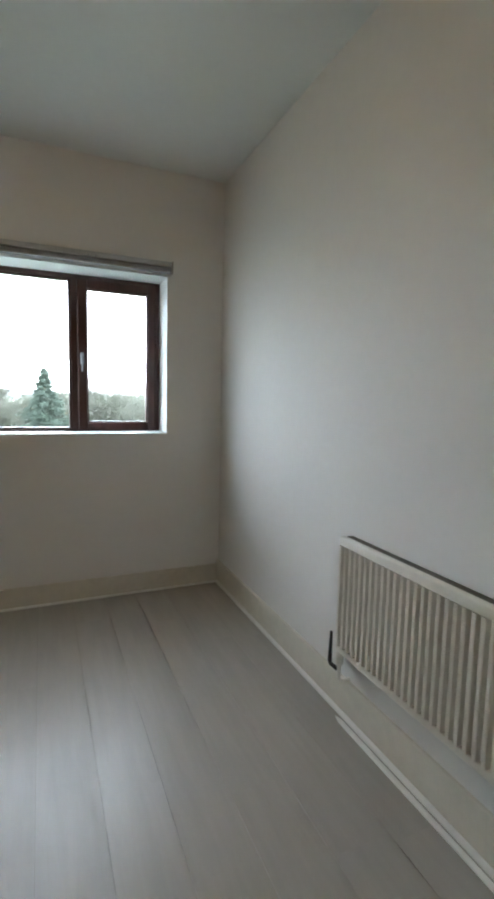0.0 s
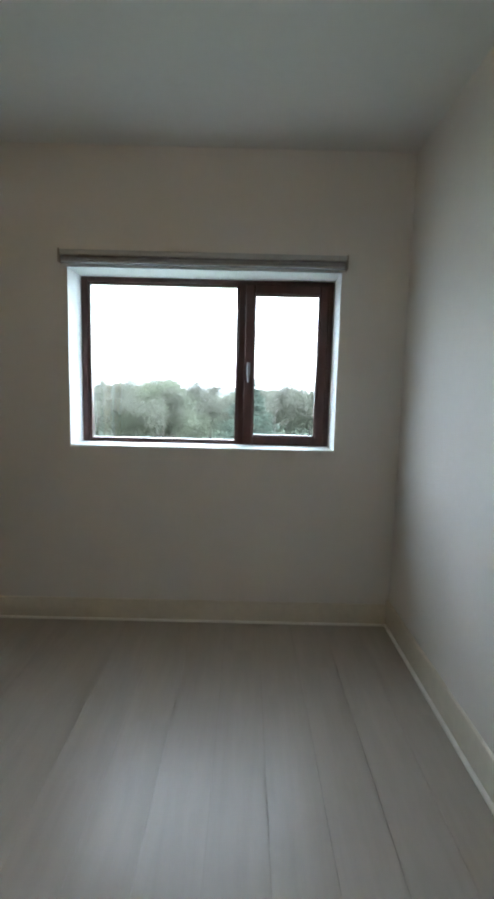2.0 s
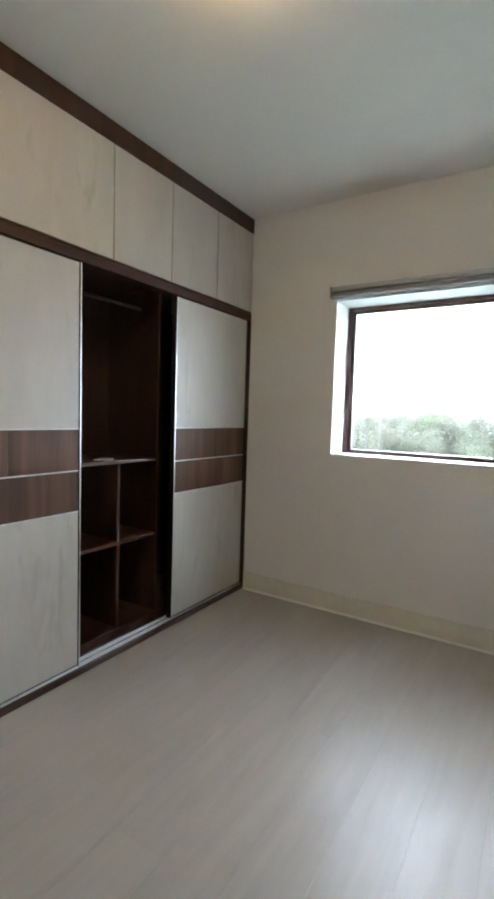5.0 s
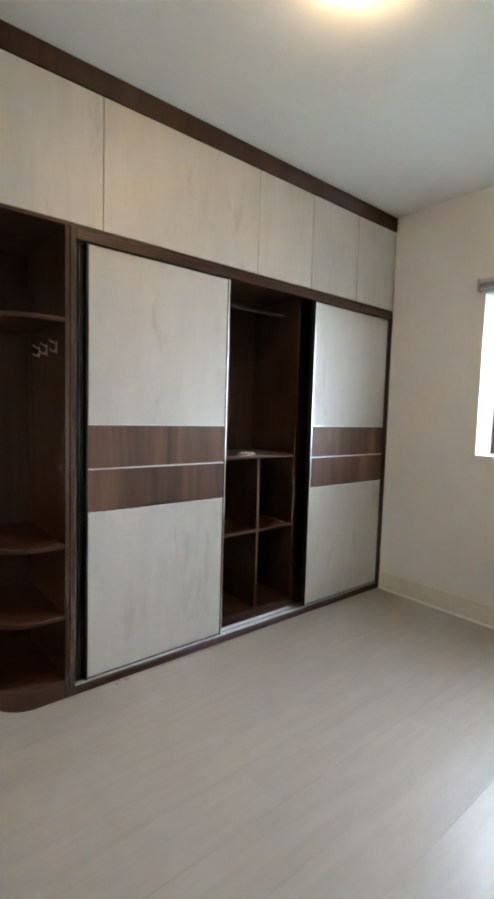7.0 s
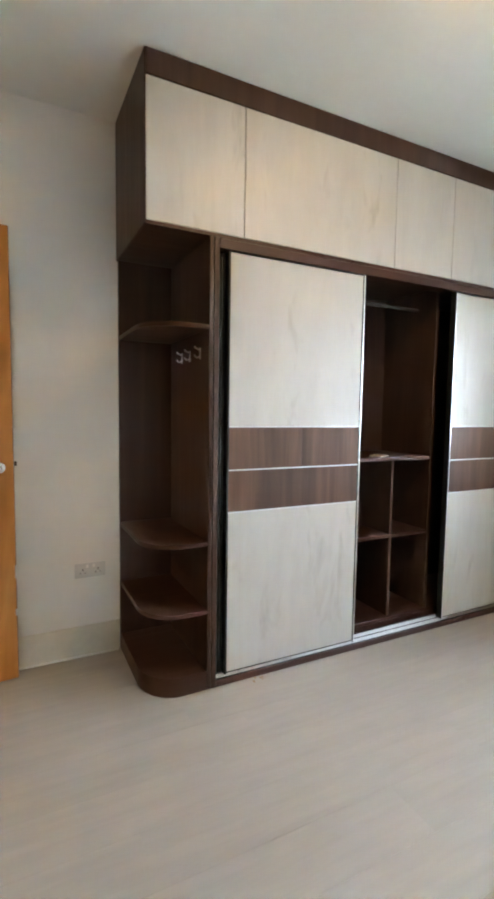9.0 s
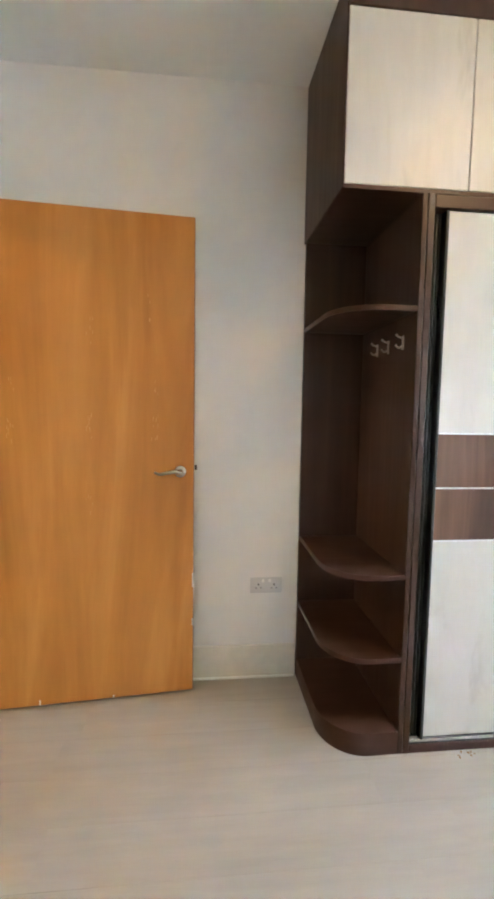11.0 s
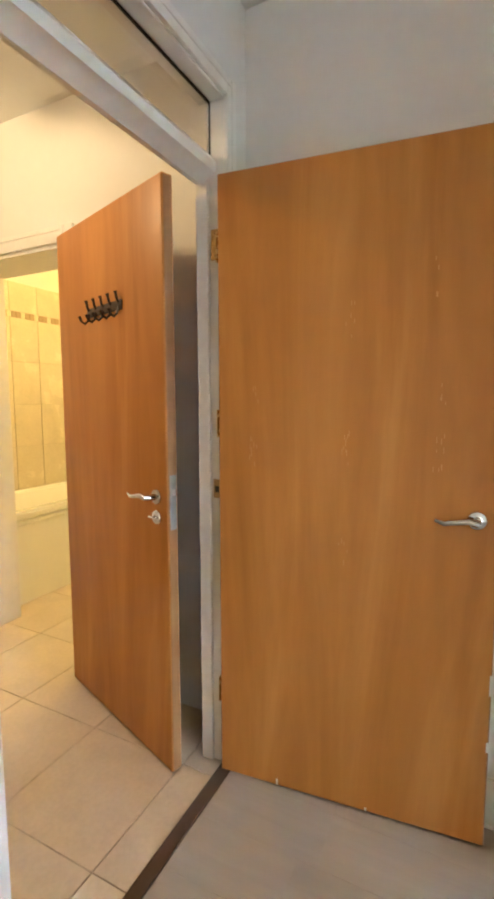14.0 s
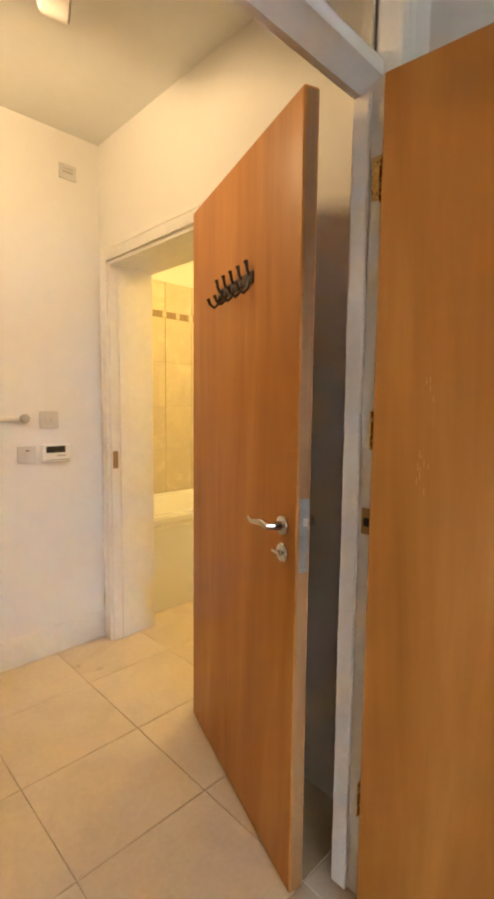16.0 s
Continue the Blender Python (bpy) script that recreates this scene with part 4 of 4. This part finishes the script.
def leaves(bm, centre, radius, count, size, rng, squash=0.8, slim=1.0):
    for _ in range(count):
        d = Vector((rng.gauss(0, 1), rng.gauss(0, 1), rng.gauss(0, 1))).normalized() * radius * rng.random() ** 0.4
        p = Vector(centre) + Vector((d.x, d.y, d.z * squash))
        a = Vector((rng.gauss(0, 1), rng.gauss(0, 1), rng.gauss(0, 1))).normalized() * size * rng.uniform(0.5, 1.2)
        b = a.orthogonal().normalized() * size * rng.uniform(0.3, 0.7) * slim
        bm.faces.new([bm.verts.new(p + a), bm.verts.new(p + b), bm.verts.new(p - a), bm.verts.new(p - b)])


def broadleaf(seed, height, bare, label):
    rng = random.Random(seed)
    t = thing("tree", pose(0, 0, GZ), label, "tree", "trees beyond the window")
    wood_bm, crown = bmesh.new(), bmesh.new()
    top = Vector((rng.uniform(-0.4, 0.4), rng.uniform(-0.4, 0.4), height * 0.94))
    tube(wood_bm, [(0, 0, 0), (0.1, 0, height * 0.3), tuple(top * 0.6), tuple(top)], [0.30, 0.22, 0.13, 0.03], 7)
    for k in range(15):
        h = height * rng.uniform(0.22, 0.85)
        ang = rng.uniform(0, 6.28)
        reach = (height - h) * rng.uniform(0.35, 0.6) + 0.9
        root = Vector((0.05, 0, h))
        tip = root + Vector((math.cos(ang) * reach, math.sin(ang) * reach, reach * rng.uniform(0.5, 1.1)))
        mid = (root + tip) / 2 + Vector((0, 0, -0.15 * reach))
        tube(wood_bm, [tuple(root), tuple(mid), tuple(tip)], [0.10, 0.06, 0.015], 5)
        for s in range(4):
            q = mid.lerp(tip, rng.uniform(0.1, 1.0))
            e = q + Vector((rng.uniform(-1, 1), rng.uniform(-1, 1), rng.uniform(0.3, 1.2))) * reach * 0.35
            tube(wood_bm, [tuple(q), tuple((q + e) / 2), tuple(e)], [0.035, 0.02, 0.008], 4)
            leaves(crown, e, (0.22 if bare else 0.30) * reach + 0.3, min(66, int(6 + 17 * reach)) if bare else 120, 0.26 if bare else 0.15, rng, 1.1, 0.35 if bare else 1.0)
        leaves(crown, tip, (0.24 if bare else 0.35) * reach + 0.35, min(74, int(6 + 19 * reach)) if bare else 170, 0.26 if bare else 0.16, rng, 1.1, 0.35 if bare else 1.0)
    part("trunk", wood_bm, BARK, t)
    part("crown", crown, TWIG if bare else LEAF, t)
    return t


def conifer(seed, height):
    rng = random.Random(seed)
    t = thing("conifer", pose(0, 0, GZ), "dark green pointed conifer among the trees", "tree")
    wood_bm, crown = bmesh.new(), bmesh.new()
    tube(wood_bm, [(0, 0, 0), (0, 0, height * 0.5), (0, 0, height)], [0.3, 0.18, 0.02], 7)
    for k in range(110):
        h = height * (0.12 + 0.88 * (k / 110) ** 0.9)
        reach = (height - h) * 0.54 + 0.14
        ang = k * 2.4 + rng.uniform(-0.3, 0.3)
        reach *= rng.uniform(0.7, 1.15)
        tip = Vector((math.cos(ang) * reach, math.sin(ang) * reach, h - 0.25 * reach))
        tube(wood_bm, [(0, 0, h), tuple(tip)], [0.03, 0.008], 4)
        for s in range(5):
            leaves(crown, Vector((0, 0, h)).lerp(tip, 0.25 + 0.18 * s), 0.30 + 0.06 * reach, 26, 0.16, rng, 0.5)
    part("trunk", wood_bm, BARK, t)
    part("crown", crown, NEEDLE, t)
    return t


protos = [broadleaf(1, 9.6, False, "leafy green spring tree in the distance"), broadleaf(2, 10.6, True, "thin bare-twigged tree in the distance"),
          broadleaf(3, 8.6, False, "leafy green spring tree in the distance"), broadleaf(4, 11.2, True, "thin bare-twigged tree in the distance"),
          broadleaf(5, 7.4, False, "low bushy green tree in the distance")]
rng = random.Random(11)
spots_xy = [(-30, 92), (-7.9, 80), (-14, 96), (-13.4, 84), (14, 88)]
tops = [0.6, 3.9, 0.4, 3.6, 0.0]
heights = (9.6, 10.6, 8.6, 11.2, 7.4)
for p, (x, y), z, h in zip(protos, spots_xy, tops, heights):
    p.matrix_world = pose(x, y, GZ, 0, 0, rng.uniform(0, 360)) @ Matrix.Scale((z - GZ) / h, 4)
# the taller bare trees that stand above the skyline
for x, y, z, k in ((-25.2, 84, 2.7, 1), (-20.5, 92, 1.9, 3), (7.2, 84, 2.7, 1), (9.8, 90, 1.8, 3), (-4.5, 88, 2.1, 3), (15.5, 86, 2.2, 1), (-33, 88, 2.6, 3)):
    copy_thing(protos[k], pose(x, y, GZ, 0, 0, rng.uniform(0, 360)) @ Matrix.Scale((z - GZ) / heights[k], 4))
for k in range(56):
    y = rng.uniform(62, 125)
    x = rng.uniform(-0.62 * y, 0.42 * y)
    i = rng.choice((0, 2, 4, 1, 3, 1, 3))
    top = 1.27 + (rng.uniform(-1.6, 1.0) if i in (1, 3) else rng.uniform(-3.4, -0.7)) * y / 84
    copy_thing(protos[i], pose(x, y, GZ, 0, 0, rng.uniform(0, 360)) @ Matrix.Scale((top - GZ) / heights[i], 4))
tall = conifer(8, 12.2)
tall.matrix_world = pose(2.35, 60, GZ)

# a belt of scrub and thin twigs between the trees
bm = bmesh.new()
for k in range(760):
    y = rng.uniform(86, 135)
    x = rng.uniform(-0.66 * y, 0.46 * y)
    h = 9.27 + rng.uniform(-2.2, 0.5) * y / 84 + (0.3 if x < 0 else -0.6)
    for s in range(4):
        leaves(bm, (x + rng.uniform(-1.2, 1.2), y + rng.uniform(-1, 1), GZ + h * (0.22 + 0.22 * s)), 2.1 - 0.25 * s, 34, 0.30, rng, 1.0, 0.9 if s < 3 else 0.35)
tagged(part("woodland_scrub", bm, LEAF), "dense grey-green spring scrub below the trees, haze in its colour", "woodland", "", "stuff")

# far woods, too many to count
bm = bmesh.new()
for k in range(700):
    y = rng.uniform(150, 520)
    x = rng.uniform(-0.75 * y, 0.55 * y)
    h = rng.uniform(5.5, 8.5) + 0.010 * y
    for s in range(3):
        leaves(bm, (x + rng.uniform(-3, 3), y, GZ + h * (0.35 + 0.25 * s)), 2.8, 18, 0.8, rng)
tagged(part("far_woods", bm, LEAF), "far green woodland to the horizon, haze put into its colour", "woodland", "", "stuff")


def house(x, y, w, d, h, turn, label):
    o = thing("house", pose(x, y, GZ, 0, 0, turn), label, "house", "houses in the distance")
    part("wall", cube(-w / 2, w / 2, -d / 2, d / 2, 0, h), RENDERED, o)
    bm = bmesh.new()
    vs = [bm.verts.new(p) for p in ((-w / 2 - 0.3, -d / 2 - 0.4, h), (w / 2 + 0.3, -d / 2 - 0.4, h), (w / 2 + 0.3, d / 2 + 0.4, h), (-w / 2 - 0.3, d / 2 + 0.4, h),
                                   (-w / 2 - 0.3, 0, h + 0.38 * d), (w / 2 + 0.3, 0, h + 0.38 * d))]
    for q in ((0, 1, 5, 4), (2, 3, 4, 5), (0, 4, 3), (1, 2, 5), (0, 3, 2, 1)):
        bm.faces.new([vs[i] for i in q])
    part("roof", bm, ROOF, o)
    n = max(2, int(w / 3))
    for k in range(n):
        for z in (1.0, 3.8):
            if z + 1.2 < h:
                xk = -w / 2 + (k + 0.5) * w / n
                part("window", cube(xk - 0.5, xk + 0.5, -d / 2 - 0.06, -d / 2 + 0.02, z, z + 1.2), FARGLASS, o)


house(-26, 172, 10, 7, 6.4, 12, "white rendered two-storey house among trees")
house(-9, 190, 24, 9, 7.6, -6, "long white low building among trees")
house(9, 165, 9, 7, 6.2, 20, "white rendered two-storey house among trees")
house(24, 200, 16, 8, 7.2, -14, "white rendered two-storey house among trees")
house(-58, 205, 14, 8, 6.8, 25, "white rendered two-storey house among trees")

# ---- pieces: planks and tiles, last ----
rng = random.Random(5)
PW, PL = 0.187, 1.22
plank_meshes = {}


def piece(name, w, l, h, material, parent, x, y, z, store, bev=0.0012):
    key = (name, round(w, 3), round(l, 3), material.name)
    if key not in store:
        store[key] = mesh_of(name, cube(-w / 2, w / 2, -l / 2, l / 2, 0, h, bev), material)
    ob = new(name, store[key])
    ob.parent = parent
    ob.location = (x, y, z)


x = -0.003
while x < RX:
    x0, x1 = max(x, 0.0), min(x + PW, RX)
    y = 0.024 - rng.uniform(0.1, 1.1)
    while y < RY:
        y0, y1 = max(y, 0.024), min(y + PL, RY)
        if y1 - y0 > 0.02 and x1 - x0 > 0.01:
            piece("plank", x1 - x0 - 0.0010, y1 - y0 - 0.00005, 0.006, LAMINATE, floor, (x0 + x1) / 2, (y0 + y1) / 2, -0.006, plank_meshes, 0.0)
        y += PL
    x += PW

TX, TY = 0.44, 0.42


def tile_field(x_lo, x_hi, y_lo, y_hi, parent):
    i0, i1 = math.floor((x_lo - 0.222) / TX), math.ceil((x_hi - 0.222) / TX)
    j0, j1 = math.floor((y_lo + 0.565) / TY), math.ceil((y_hi + 0.565) / TY)
    for i in range(i0, i1):
        for j in range(j0, j1):
            x0, x1 = max(x_lo, 0.222 + i * TX), min(x_hi, 0.222 + (i + 1) * TX)
            y0, y1 = max(y_lo, -0.565 + j * TY), min(y_hi, -0.565 + (j + 1) * TY)
            if x1 - x0 > 0.02 and y1 - y0 > 0.02:
                piece("tile", x1 - x0 - 0.003, y1 - y0 - 0.003, 0.006, TILE, parent, (x0 + x1) / 2, (y0 + y1) / 2, -0.006, plank_meshes)


tile_field(-1.95, HE, -2.5, -0.022, hall_floor)

# bathroom wall tiles with a mosaic border
wall_t = structure("wall_tiles_bath", cube(-1.95, -0.31, -2.5, -2.494, 0, 2.2), GROUT_PALE, "cream wall tiles with a brown mosaic border", "wall")
rows_z = [(0.60 + 0.333 * k, 0.60 + 0.333 * (k + 1)) for k in range(4)]
for za, zb in rows_z:
    for k in range(7):
        xa = -1.95 + 0.25 * k
        xb = min(xa + 0.25, -0.31)
        ob_bm = cube(xa + 0.0015, xb - 0.0015, -2.494, -2.488, za + 0.0015, zb - 0.0015, 0.001)
        part("tile", ob_bm, WTILE, wall_t)
for k in range(40):
    xa = -1.95 + 0.041 * k
    part("mosaic_tile", cube(xa + 0.001, xa + 0.040, -2.494, -2.489, 1.934, 1.980, 0.001), MOSAIC if k % 3 else WTILE, wall_t)
for k in range(7):
    xa = -1.95 + 0.25 * k
    part("tile", cube(xa + 0.0015, min(xa + 0.25, -0.31) - 0.0015, -2.494, -2.488, 1.982, 2.198, 0.001), WTILE, wall_t)
